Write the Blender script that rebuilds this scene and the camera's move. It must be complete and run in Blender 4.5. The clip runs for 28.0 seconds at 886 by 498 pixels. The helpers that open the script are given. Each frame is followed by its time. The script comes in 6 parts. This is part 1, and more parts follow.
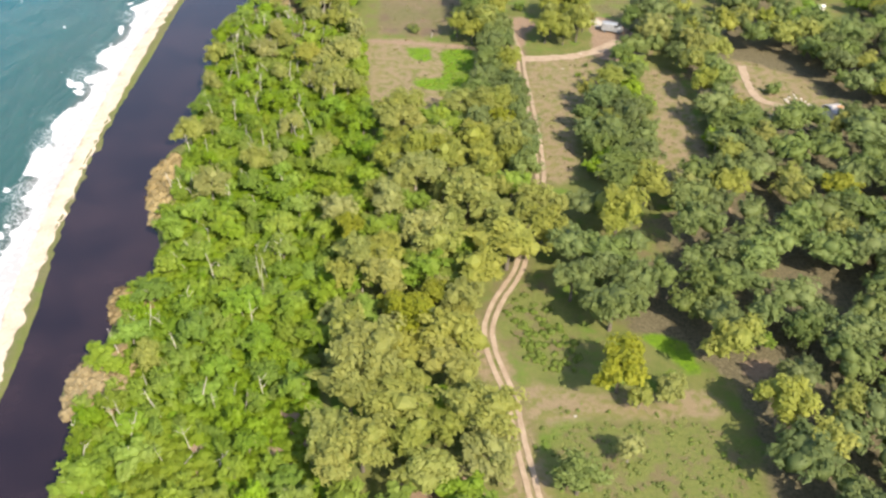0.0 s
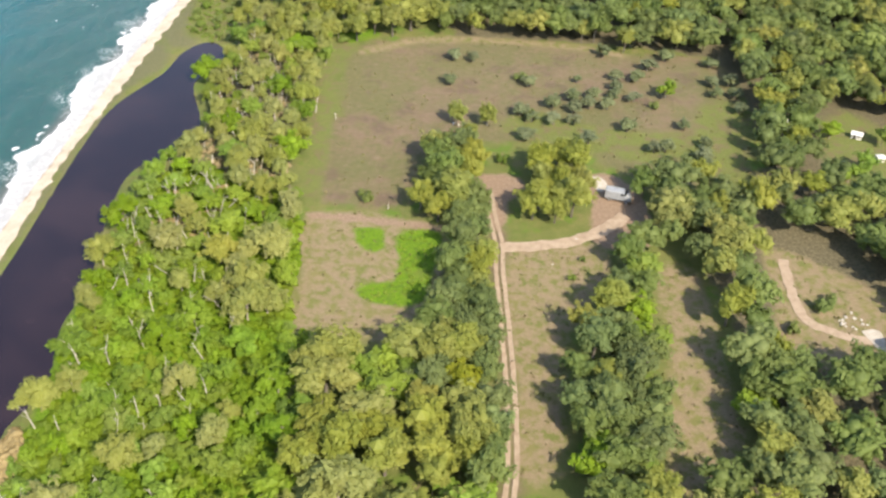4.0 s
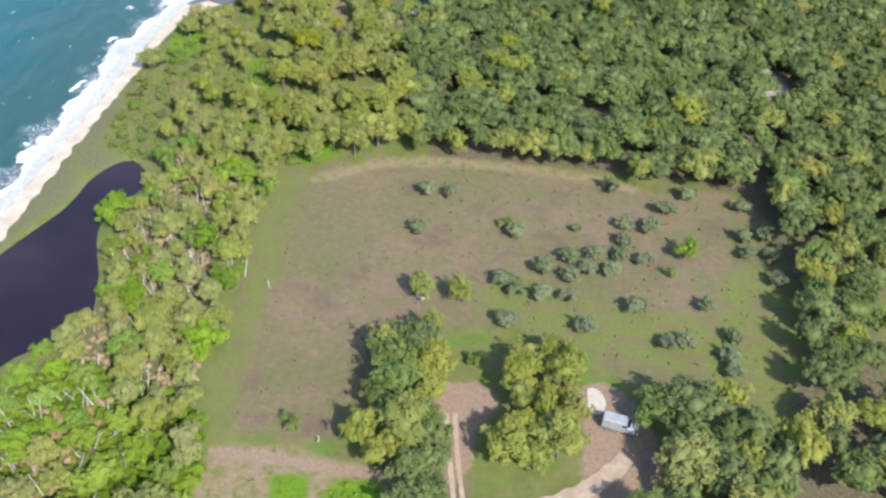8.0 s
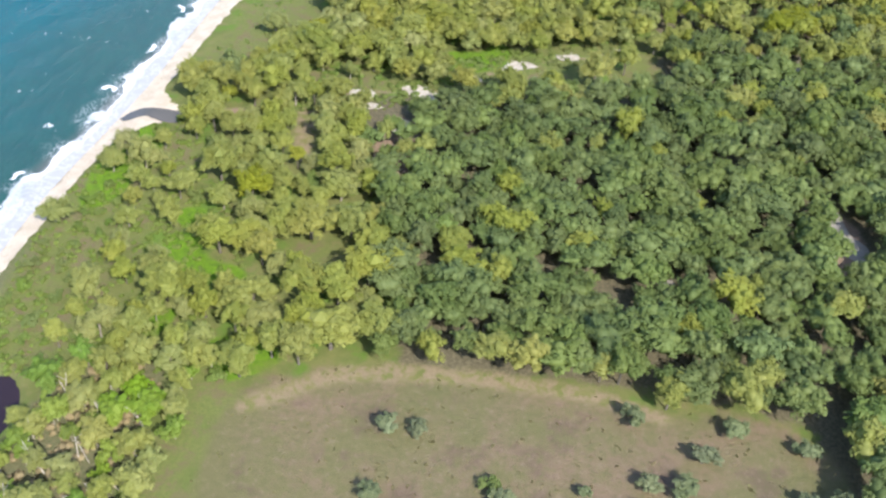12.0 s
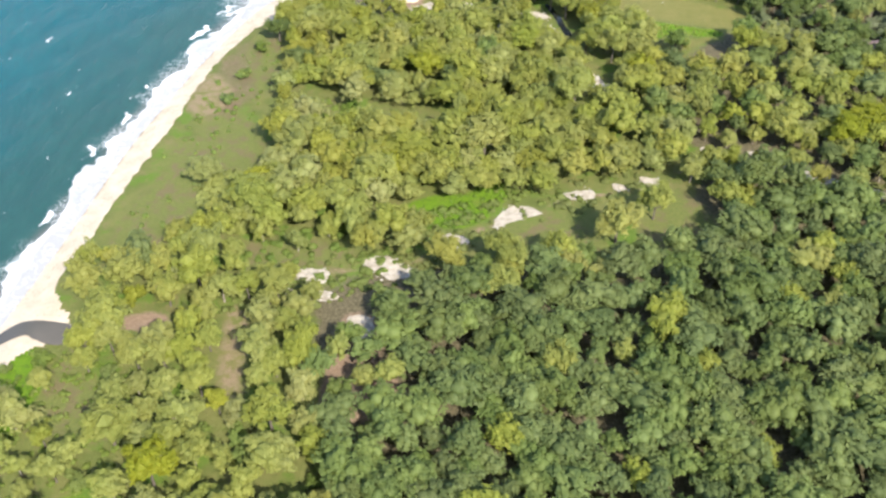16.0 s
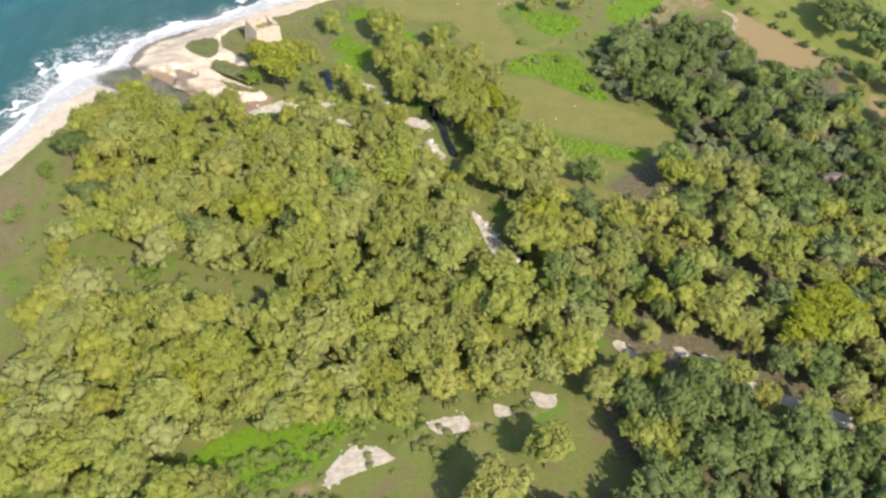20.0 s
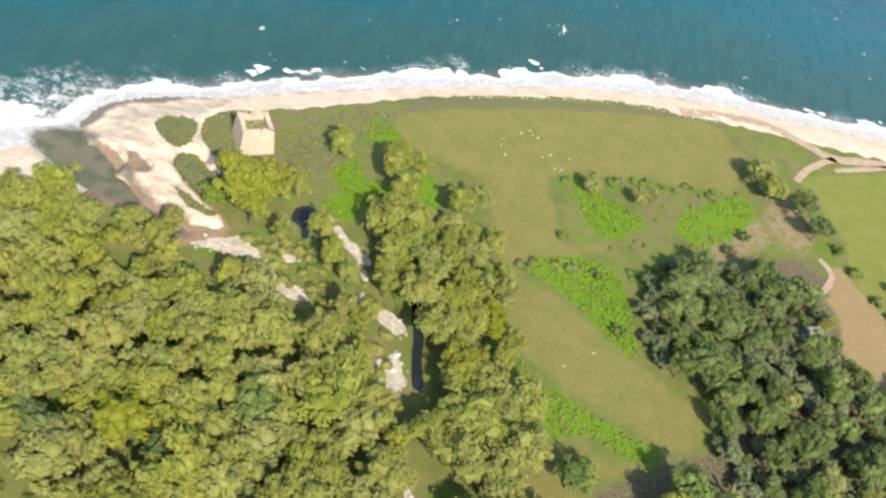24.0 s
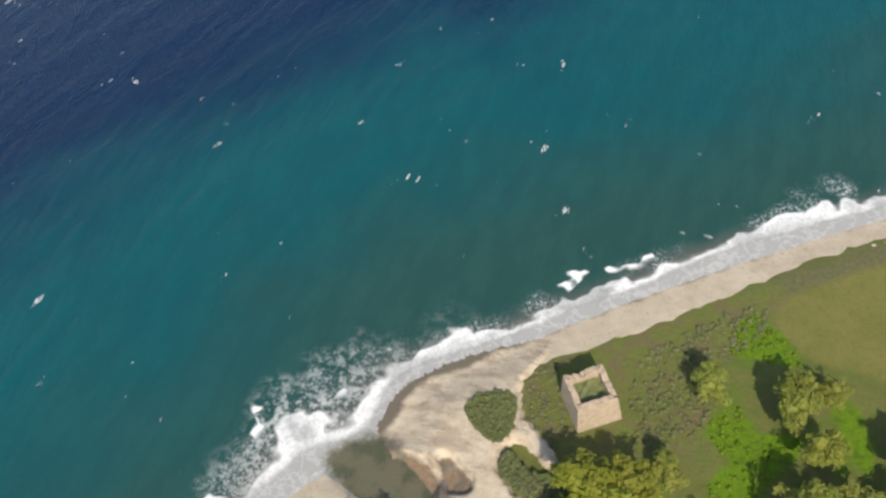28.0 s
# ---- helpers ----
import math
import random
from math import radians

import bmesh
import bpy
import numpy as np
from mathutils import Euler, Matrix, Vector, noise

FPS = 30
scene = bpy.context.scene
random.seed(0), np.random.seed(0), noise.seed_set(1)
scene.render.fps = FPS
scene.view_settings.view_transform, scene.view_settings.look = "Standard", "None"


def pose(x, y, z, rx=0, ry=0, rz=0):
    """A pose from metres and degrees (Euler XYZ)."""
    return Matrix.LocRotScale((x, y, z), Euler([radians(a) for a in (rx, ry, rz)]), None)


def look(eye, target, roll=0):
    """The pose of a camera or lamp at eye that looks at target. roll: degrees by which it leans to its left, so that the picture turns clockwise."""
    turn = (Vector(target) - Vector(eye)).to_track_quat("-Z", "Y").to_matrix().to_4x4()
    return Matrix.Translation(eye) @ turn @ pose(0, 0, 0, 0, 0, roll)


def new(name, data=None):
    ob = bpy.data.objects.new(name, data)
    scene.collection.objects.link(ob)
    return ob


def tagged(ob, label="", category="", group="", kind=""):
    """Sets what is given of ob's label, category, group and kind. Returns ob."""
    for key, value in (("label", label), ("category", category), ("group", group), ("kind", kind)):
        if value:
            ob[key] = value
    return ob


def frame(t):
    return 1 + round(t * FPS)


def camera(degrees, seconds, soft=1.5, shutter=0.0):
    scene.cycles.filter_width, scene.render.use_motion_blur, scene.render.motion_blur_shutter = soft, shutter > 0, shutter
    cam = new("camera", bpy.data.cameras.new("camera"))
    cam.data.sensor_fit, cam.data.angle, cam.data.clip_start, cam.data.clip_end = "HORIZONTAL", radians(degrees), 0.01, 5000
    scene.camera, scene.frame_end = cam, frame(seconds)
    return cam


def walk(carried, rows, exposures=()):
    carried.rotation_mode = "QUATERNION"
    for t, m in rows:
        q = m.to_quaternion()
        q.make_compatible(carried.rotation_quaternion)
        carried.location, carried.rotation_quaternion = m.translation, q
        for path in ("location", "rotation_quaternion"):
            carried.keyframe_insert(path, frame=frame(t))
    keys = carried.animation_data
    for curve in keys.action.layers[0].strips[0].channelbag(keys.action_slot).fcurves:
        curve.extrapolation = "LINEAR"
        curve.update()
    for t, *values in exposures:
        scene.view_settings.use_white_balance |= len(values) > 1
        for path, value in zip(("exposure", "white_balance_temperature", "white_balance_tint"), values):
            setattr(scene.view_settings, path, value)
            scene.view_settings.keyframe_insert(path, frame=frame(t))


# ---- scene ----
cam = camera(51.5, 28.0, 2.6)
PATH = [
    (0, (-1.402, -2.908, 89.123), (-1.311, -1.318, 87.912), 3.1),
    (1, (1.094, 11.55, 93.393), (1.16, 13.134, 92.173), 2.7),
    (2, (3.58, 27.949, 95.017), (3.628, 29.532, 93.796), 2.6),
    (3, (6.525, 44.622, 96.043), (6.579, 46.198, 94.812), 3.0),
    (3.5, (7.701, 52.183, 96.85), (7.765, 53.755, 95.615), 3.5),
    (5.5, (11.741, 79.81, 100.05), (11.822, 81.371, 98.801), 4.7),
    (6, (12.838, 86.525, 101.064), (12.911, 88.08, 99.808), 4.8),
    (7, (14.958, 99.286, 102.489), (15.016, 100.834, 101.224), 5.0),
    (8, (16.51, 113.28, 103.117), (16.564, 114.822, 101.844), 5.5),
    (9, (19.268, 127.982, 104.206), (19.305, 129.514, 102.921), 5.5),
    (10, (20.895, 142.121, 106.119), (20.92, 143.646, 104.826), 5.3),
    (11, (22.064, 157.031, 104.923), (22.079, 158.56, 103.634), 5.5),
    (12, (23.729, 171.369, 105.733), (23.719, 172.889, 104.433), 4.8),
    (12.5, (24.85, 178.224, 106.513), (24.821, 179.737, 105.206), 4.2),
    (14.5, (25.17, 210.208, 106.086), (25.131, 211.71, 104.766), 2.4),
    (15, (26.397, 218.654, 105.866), (26.349, 220.152, 104.542), 1.8),
    (16, (28.86, 234.572, 106.314), (28.794, 236.056, 104.975), 0.5),
    (17, (31.18, 250.062, 106.451), (31.096, 251.526, 105.091), -0.8),
    (18, (34.159, 265.42, 106.136), (34.051, 266.86, 104.753), -2.5),
    (18.5, (35.214, 272.72, 105.665), (35.126, 274.155, 104.275), -2.2),
    (19, (37.065, 279.509, 105.987), (37.019, 280.941, 104.593), -0.6),
    (19.5, (38.446, 286.942, 104.812), (38.469, 288.383, 103.425), 2.1),
    (20, (41.497, 294.607, 103.012), (41.574, 296.058, 101.638), 4.8),
    (20.5, (43.785, 301.593, 102.222), (43.905, 303.051, 100.858), 7.3),
    (21, (45.885, 307.97, 102.013), (46.022, 309.431, 100.654), 9.3),
    (21.5, (46.769, 314.741, 102.919), (46.909, 316.196, 101.554), 11.5),
    (23.5, (46.611, 343.638, 105.229), (46.643, 345.063, 103.826), 19.3),
    (24, (45.916, 350.869, 105.509), (45.913, 352.28, 104.091), 20.7),
    (25, (42.631, 365.674, 105.125), (42.555, 367.037, 103.664), 21.1),
    (26, (39.644, 380.581, 103.547), (39.401, 381.857, 102.027), 14.8),
    (26.5, (35.43, 387.45, 102.573), (35.102, 388.687, 101.036), 9.8),
    (27, (33.273, 393.251, 101.754), (32.82, 394.457, 100.225), 2.3),
    (27.5, (29.777, 399.536, 101.859), (29.222, 400.708, 100.336), -5.2),
    (28, (25.442, 406.669, 102.856), (24.807, 407.804, 101.337), -12.7),
]
EXPOSURES = [(0, 1.16, 7230, 13), (3, 1.14, 7230, 12), (6, 1.01, 6410, 14.3), (10, 1.01, 6010, 14.3), (16, 1.15, 6560, 11.5), (19, 0.97, 6910, 13.5), (21, 0.93, 6750, 11.8), (24, 0.97, 6960, 11.5), (25, 0.86, 7410, 12), (26, 0.5, 7510, 12), (27, 0.03, 7610, 13), (28, 0.22, 7160, 9.5)]
walk(cam, [(t, look(eye, target, roll)) for t, eye, target, roll in PATH], EXPOSURES)

# ---- world, sun ----
SUN_ELEVATION, SUN_BEARING = 43.0, 148.0
world = bpy.data.worlds.new("world")
scene.world = world
world.use_nodes = True
wn = world.node_tree
sky = wn.nodes.new("ShaderNodeTexSky")
sky.sky_type = "NISHITA"
sky.sun_disc = False
sky.sun_elevation, sky.sun_rotation = radians(SUN_ELEVATION), radians(SUN_BEARING)
wn.nodes["Background"].inputs["Strength"].default_value = 0.15
wn.links.new(sky.outputs["Color"], wn.nodes["Background"].inputs["Color"])
sun = new("sun", bpy.data.lights.new("sun", "SUN"))
sun.data.energy, sun.data.angle, sun.data.color = 3.7, radians(0.6), (1.0, 0.94, 0.83)
SUN_WAY = Vector((math.sin(radians(SUN_BEARING)) * math.cos(radians(SUN_ELEVATION)),
                  math.cos(radians(SUN_BEARING)) * math.cos(radians(SUN_ELEVATION)), math.sin(radians(SUN_ELEVATION))))
sun.matrix_world = look(SUN_WAY * 600 + Vector((20, 300, 0)), (20, 300, 0))


# ---- materials ----
class Nodes:
    """A node material, built step by step."""

    def __init__(self, name, rough=0.8):
        self.m = bpy.data.materials.new(name)
        self.m.use_nodes = True
        self.t = self.m.node_tree
        self.b = self.t.nodes["Principled BSDF"]
        self.b.inputs["Roughness"].default_value = rough
        self.b.inputs["Specular IOR Level"].default_value = 0.25

    def put(self, kind, **inputs):
        n = self.t.nodes.new(kind)
        for k, v in inputs.items():
            self.set(n, k.replace("_", " "), v)
        return n

    def set(self, n, key, v):
        slot = n.inputs[int(key)] if key.isdigit() else n.inputs[key]
        if isinstance(v, bpy.types.NodeSocket):
            self.t.links.new(v, slot)
        else:
            slot.default_value = v

    def coords(self, world_space=False):
        if world_space:
            return self.put("ShaderNodeNewGeometry").outputs["Position"]
        return self.put("ShaderNodeTexCoord").outputs["Object"]

    def noise(self, where, scale, detail=3.0, rough=0.55):
        return self.put("ShaderNodeTexNoise", Vector=where, Scale=scale, Detail=detail, Roughness=rough).outputs["Fac"]

    def math(self, op, a, b=0.0, c=0.0):
        n = self.t.nodes.new("ShaderNodeMath")
        n.operation = op
        for i, v in enumerate((a, b, c)):
            self.set(n, str(i), v)
        return n.outputs[0]

    def ramp(self, fac, lo, hi):
        n = self.t.nodes.new("ShaderNodeMapRange")
        n.interpolation_type = "SMOOTHSTEP"
        self.set(n, "Value", fac)
        n.inputs["From Min"].default_value, n.inputs["From Max"].default_value = lo, hi
        return n.outputs["Result"]

    def mix(self, fac, a, b, mode="MIX"):
        n = self.t.nodes.new("ShaderNodeMix")
        n.data_type, n.blend_type = "RGBA", mode
        self.set(n, "0", fac)
        for i, v in ((6, a), (7, b)):
            self.set(n, str(i), (*v, 1.0) if isinstance(v, tuple) and len(v) == 3 else v)
        return n.outputs[2]

    def bump(self, height, strength, distance):
        n = self.put("ShaderNodeBump", Height=height, Strength=strength, Distance=distance)
        self.t.links.new(n.outputs["Normal"], self.b.inputs["Normal"])
        return n.outputs["Normal"]

    def attr(self, name):
        n = self.t.nodes.new("ShaderNodeAttribute")
        n.attribute_name = name
        return n.outputs["Fac"]

    def color(self, c):
        self.set(self.b, "Base Color", c)
        return self.m


def leaf_material(name, low, mid, high, through_leaf=0.42, tint=0.12, other=None):
    """Foliage: two leaf colours broken up at two scales, each tree a little different, with light through the leaves."""
    n = Nodes(name, 0.62)
    w = n.coords(True)
    c = n.mix(n.ramp(n.noise(w, 0.55, 4.0), 0.35, 0.68), low, mid)
    c = n.mix(n.ramp(n.noise(w, 2.6, 3.0, 0.7), 0.48, 0.78), c, high)
    info = n.math("FRACT", n.math("ADD", n.attr("tree"), n.put("ShaderNodeObjectInfo").outputs["Random"]))
    wide = n.noise(w, 0.10, 4.0, 0.6)
    c = n.mix(n.ramp(wide, 0.42, 0.66), c, n.mix(0.55, c, high))
    if other:
        drift = n.math("ADD", n.math("MULTIPLY", n.noise(w, 0.055, 4.0, 0.6), 0.8), n.math("MULTIPLY", n.math("FRACT", n.math("MULTIPLY", info, 5.37)), 0.2))
        c = n.mix(n.math("MULTIPLY", n.ramp(drift, 0.46, 0.64), 0.55), c, other)
    hsv = n.put("ShaderNodeHueSaturation", Color=c)
    n.set(hsv, "Hue", n.math("MULTIPLY_ADD", info, 0.014, 0.493))
    n.set(hsv, "Value", n.math("MULTIPLY_ADD", n.math("FRACT", n.math("MULTIPLY", info, 7.31)), tint, 1.0 - tint / 2))
    n.set(hsv, "Saturation", n.math("MULTIPLY_ADD", n.math("FRACT", n.math("MULTIPLY", info, 3.17)), 0.14, 0.91))
    n.color(hsv.outputs["Color"])
    n.bump(n.noise(w, 2.0, 2.0, 0.5), 0.35, 0.25)
    tr = n.put("ShaderNodeBsdfTranslucent", Color=hsv.outputs["Color"])
    ms = n.put("ShaderNodeMixShader", **{"0": through_leaf, "1": n.b.outputs[0], "2": tr.outputs[0]})
    n.t.links.new(ms.outputs[0], n.t.nodes["Material Output"].inputs["Surface"])
    return n.m


def rough_material(name, a, b, scale=1.0, rough=0.9, bump=0.5, distance=0.1, c=None):
    """A plain dull surface in two or three tones at two scales."""
    n = Nodes(name, rough)
    w = n.coords(True)
    col = n.mix(n.ramp(n.noise(w, scale, 4.0), 0.3, 0.7), a, b)
    fine = n.noise(w, scale * 7, 3.0, 0.7)
    col = n.mix(n.ramp(fine, 0.5, 0.8), col, c or tuple(v * 1.25 for v in b))
    n.bump(fine, bump, distance)
    return n.color(col)


M_OAK = leaf_material("oak_leaves", (0.111, 0.156, 0.043), (0.161, 0.215, 0.059), (0.206, 0.256, 0.076), other=(0.172, 0.215, 0.060), tint=0.34)
M_PLANE = leaf_material("plane_leaves", (0.200, 0.230, 0.042), (0.264, 0.293, 0.056), (0.322, 0.341, 0.078), other=(0.318, 0.303, 0.066))
M_YELLOW = leaf_material("yellow_leaves", (0.195, 0.218, 0.022), (0.255, 0.275, 0.030), (0.315, 0.322, 0.045))
M_ALDER = leaf_material("alder_leaves", (0.129, 0.220, 0.017), (0.178, 0.289, 0.025), (0.238, 0.337, 0.038), other=(0.238, 0.285, 0.048), tint=0.34)
M_WILLOW = leaf_material("willow_leaves", (0.215, 0.244, 0.053), (0.275, 0.304, 0.074), (0.334, 0.352, 0.101), other=(0.315, 0.315, 0.116))
M_OLIVE = leaf_material("olive_leaves", (0.095, 0.120, 0.050), (0.138, 0.166, 0.074), (0.190, 0.212, 0.104), 0.15, 0.2)
M_SCRUB = leaf_material("scrub_leaves", (0.120, 0.178, 0.034), (0.168, 0.234, 0.046), (0.206, 0.259, 0.062), other=(0.180, 0.192, 0.072))
M_DUNE = leaf_material("dune_scrub_leaves", (0.118, 0.135, 0.052), (0.155, 0.170, 0.070), (0.195, 0.195, 0.092), 0.2)
M_REED = leaf_material("reed_leaves", (0.230, 0.170, 0.080), (0.300, 0.225, 0.110), (0.340, 0.270, 0.140), 0.15, 0.2)
M_DEAD_WOOD = rough_material("dead_wood", (0.32, 0.29, 0.24), (0.50, 0.46, 0.39), 1.5)
M_BARK = rough_material("bark", (0.10, 0.085, 0.065), (0.17, 0.15, 0.12), 2.0)
M_PALE_BARK = rough_material("pale_bark", (0.22, 0.19, 0.15), (0.36, 0.32, 0.26), 1.5)


def ground_material():
    n = Nodes("meadow_ground", 0.95)
    w = n.coords(True)
    big, mid = n.noise(w, 0.035, 4.0), n.noise(w, 0.22, 5.0, 0.65)
    fine = n.noise(w, 1.7, 4.0, 0.75)
    grain = n.noise(w, 6.0, 2.0, 0.7)
    c = n.mix(n.ramp(mid, 0.32, 0.68), (0.112, 0.140, 0.034), (0.168, 0.170, 0.054))
    c = n.mix(n.math("MULTIPLY", n.ramp(n.noise(w, 0.17, 4.0, 0.6), 0.50, 0.64), 0.8), c, (0.100, 0.178, 0.020))
    c = n.mix(n.math("MULTIPLY", n.ramp(n.noise(w, 0.23, 5.0, 0.65), 0.54, 0.68), 0.65), c, (0.190, 0.162, 0.072))

    def zone(name, col, wobble=3.0, soft=0.7):
        edge = n.math("ADD", n.attr(name), n.math("MULTIPLY", n.math("SUBTRACT", mid, 0.5), wobble * 2))
        edge = n.math("ADD", edge, n.math("MULTIPLY", n.math("SUBTRACT", fine, 0.5), wobble * 0.7))
        return n.mix(n.ramp(edge, -soft, soft), c, col)

    litter = n.mix(n.ramp(fine, 0.35, 0.65), (0.085, 0.075, 0.042), (0.170, 0.145, 0.085))
    c = zone("litter", litter, 4.0, 1.0)
    marsh = n.mix(n.ramp(fine, 0.3, 0.7), (0.105, 0.116, 0.050), (0.172, 0.156, 0.080))
    c = zone("marsh", marsh, 3.0, 1.5)
    lush = n.mix(n.ramp(fine, 0.3, 0.7), (0.094, 0.190, 0.008), (0.142, 0.240, 0.013))
    dry = n.mix(n.ramp(n.math("MULTIPLY_ADD", big, 0.5, n.math("MULTIPLY", mid, 0.5)), 0.42, 0.62), (0.150, 0.138, 0.060), (0.200, 0.142, 0.092))
    dry = n.mix(n.math("MULTIPLY", n.ramp(n.noise(w, 0.075, 4.0, 0.6), 0.50, 0.62), 0.5), dry, (0.128, 0.130, 0.050))
    dry = n.mix(n.math("MULTIPLY", n.ramp(n.noise(w, 0.11, 4.0, 0.6), 0.54, 0.66), 0.6), dry, (0.120, 0.085, 0.060))
    dry = n.mix(n.ramp(fine, 0.55, 0.8), dry, (0.250, 0.192, 0.128))
    scratch = n.noise(w, 0.85, 6.0, 0.78)
    dry = n.mix(n.math("MULTIPLY", n.ramp(scratch, 0.50, 0.62), 0.55), dry, (0.110, 0.112, 0.046))
    dry = n.mix(n.math("MULTIPLY", n.ramp(scratch, 0.46, 0.36), 0.45), dry, (0.245, 0.190, 0.130))
    c = zone("dry", dry, 2.4, 1.2)
    hay = n.mix(n.ramp(mid, 0.3, 0.7), (0.160, 0.162, 0.044), (0.200, 0.186, 0.058))
    stalks = n.noise(w, 1.05, 6.0, 0.78)
    hay = n.mix(n.math("MULTIPLY", n.ramp(stalks, 0.50, 0.64), 0.55), hay, (0.128, 0.138, 0.040))
    hay = n.mix(n.math("MULTIPLY", n.ramp(stalks, 0.47, 0.36), 0.45), hay, (0.210, 0.190, 0.072))
    c = zone("hay", hay, 0.8, 0.8)
    weeds = n.noise(w, 0.55, 5.0, 0.7)
    stubble = n.mix(n.ramp(weeds, 0.44, 0.60), n.mix(n.ramp(fine, 0.3, 0.7), (0.225, 0.172, 0.100), (0.275, 0.215, 0.130)), n.mix(n.ramp(mid, 0.35, 0.65), (0.200, 0.180, 0.070), (0.140, 0.155, 0.042)))
    c = zone("stubble", stubble, 1.6, 1.0)
    c = zone("lime", n.mix(n.ramp(mid, 0.3, 0.7), (0.150, 0.182, 0.034), (0.188, 0.202, 0.050)), 0.8, 0.8)
    c = zone("red", n.mix(n.ramp(fine, 0.3, 0.7), (0.245, 0.180, 0.085), (0.300, 0.226, 0.112)), 0.8, 0.6)
    weedy = n.math("MULTIPLY", n.ramp(n.noise(w, 0.3, 5.0, 0.7), 0.47, 0.62), 0.8)
    c = zone("green", n.mix(weedy, n.mix(n.ramp(fine, 0.3, 0.7), (0.116, 0.145, 0.036), (0.165, 0.178, 0.050)), (0.165, 0.128, 0.070)), 3.0, 1.6)
    lush = n.mix(n.math("MULTIPLY", n.ramp(n.noise(w, 0.75, 6.0, 0.76), 0.48, 0.64), 0.70), lush, (0.066, 0.112, 0.016))
    lush = n.mix(n.math("MULTIPLY", n.ramp(n.noise(w, 0.16, 4.0, 0.65), 0.54, 0.66), 0.45), lush, (0.150, 0.158, 0.040))
    c = zone("lush", lush, 1.3, 0.6)
    soil = n.mix(n.ramp(fine, 0.3, 0.7), (0.225, 0.155, 0.104), (0.315, 0.228, 0.158))
    c = zone("soil", soil, 1.6, 0.6)
    c = n.mix(n.math("MULTIPLY", n.ramp(grain, 0.35, 0.75), 0.35), c, n.mix(1.0, c, (0.55, 0.55, 0.5), "MULTIPLY"))
    n.bump(n.math("ADD", n.math("MULTIPLY", fine, 0.6), n.math("MULTIPLY", grain, 0.4)), 0.8, 0.4)
    return n.color(c)


def sand_material(name="beach_sand", tone=1.2, worn=0.0):
    """Dry sand with darker grains and wrack, wet near the water, shade painted dark in hollows; worn: brown washed-out
    runnels.
    """
    n = Nodes(name, 0.95)
    w = n.coords(True)
    a, b = n.noise(w, 0.3, 5.0, 0.6), n.noise(w, 2.5, 4.0, 0.7)
    c = n.mix(n.ramp(a, 0.3, 0.7), (0.39 * tone, 0.325 * tone, 0.245 * tone), (0.49 * tone, 0.42 * tone, 0.325 * tone))
    c = n.mix(n.ramp(b, 0.56, 0.75), c, (0.27 * tone, 0.205 * tone, 0.135 * tone))
    wrack = n.math("MULTIPLY", n.ramp(n.noise(w, 1.5, 6.0, 0.8), 0.57, 0.64), n.ramp(n.noise(w, 0.18, 3.0), 0.42, 0.58))
    c = n.mix(n.math("MULTIPLY", wrack, 0.7), c, (0.20 * tone, 0.155 * tone, 0.11 * tone))
    if worn:
        flow = n.put("ShaderNodeMapping", Vector=w)
        flow.inputs["Rotation"].default_value = (0, 0, radians(35))
        flow.inputs["Scale"].default_value = (0.45, 1.3, 1.0)
        run = n.noise(flow.outputs[0], 0.45, 5.0, 0.62)
        c = n.mix(n.math("MULTIPLY", n.ramp(run, 0.48, 0.62), worn), c, (0.30, 0.222, 0.165))
        c = n.mix(n.math("MULTIPLY", n.ramp(n.noise(flow.outputs[0], 1.1, 5.0, 0.7), 0.58, 0.66), worn * 0.8), c, (0.21, 0.155, 0.11))
    # damp sand by the water; in the spit's hollows this darkening paints shade
    wet_and_shade = n.ramp(n.math("ADD", n.attr("shore"), n.math("MULTIPLY", n.math("SUBTRACT", a, 0.5), 3.0)), 1.6, 0.3)
    c = n.mix(wet_and_shade, c, (0.155, 0.13, 0.10))
    n.set(n.b, "Roughness", n.math("MULTIPLY_ADD", wet_and_shade, -0.55, 0.95))
    n.bump(b, 0.5, 0.25)
    return n.color(c)


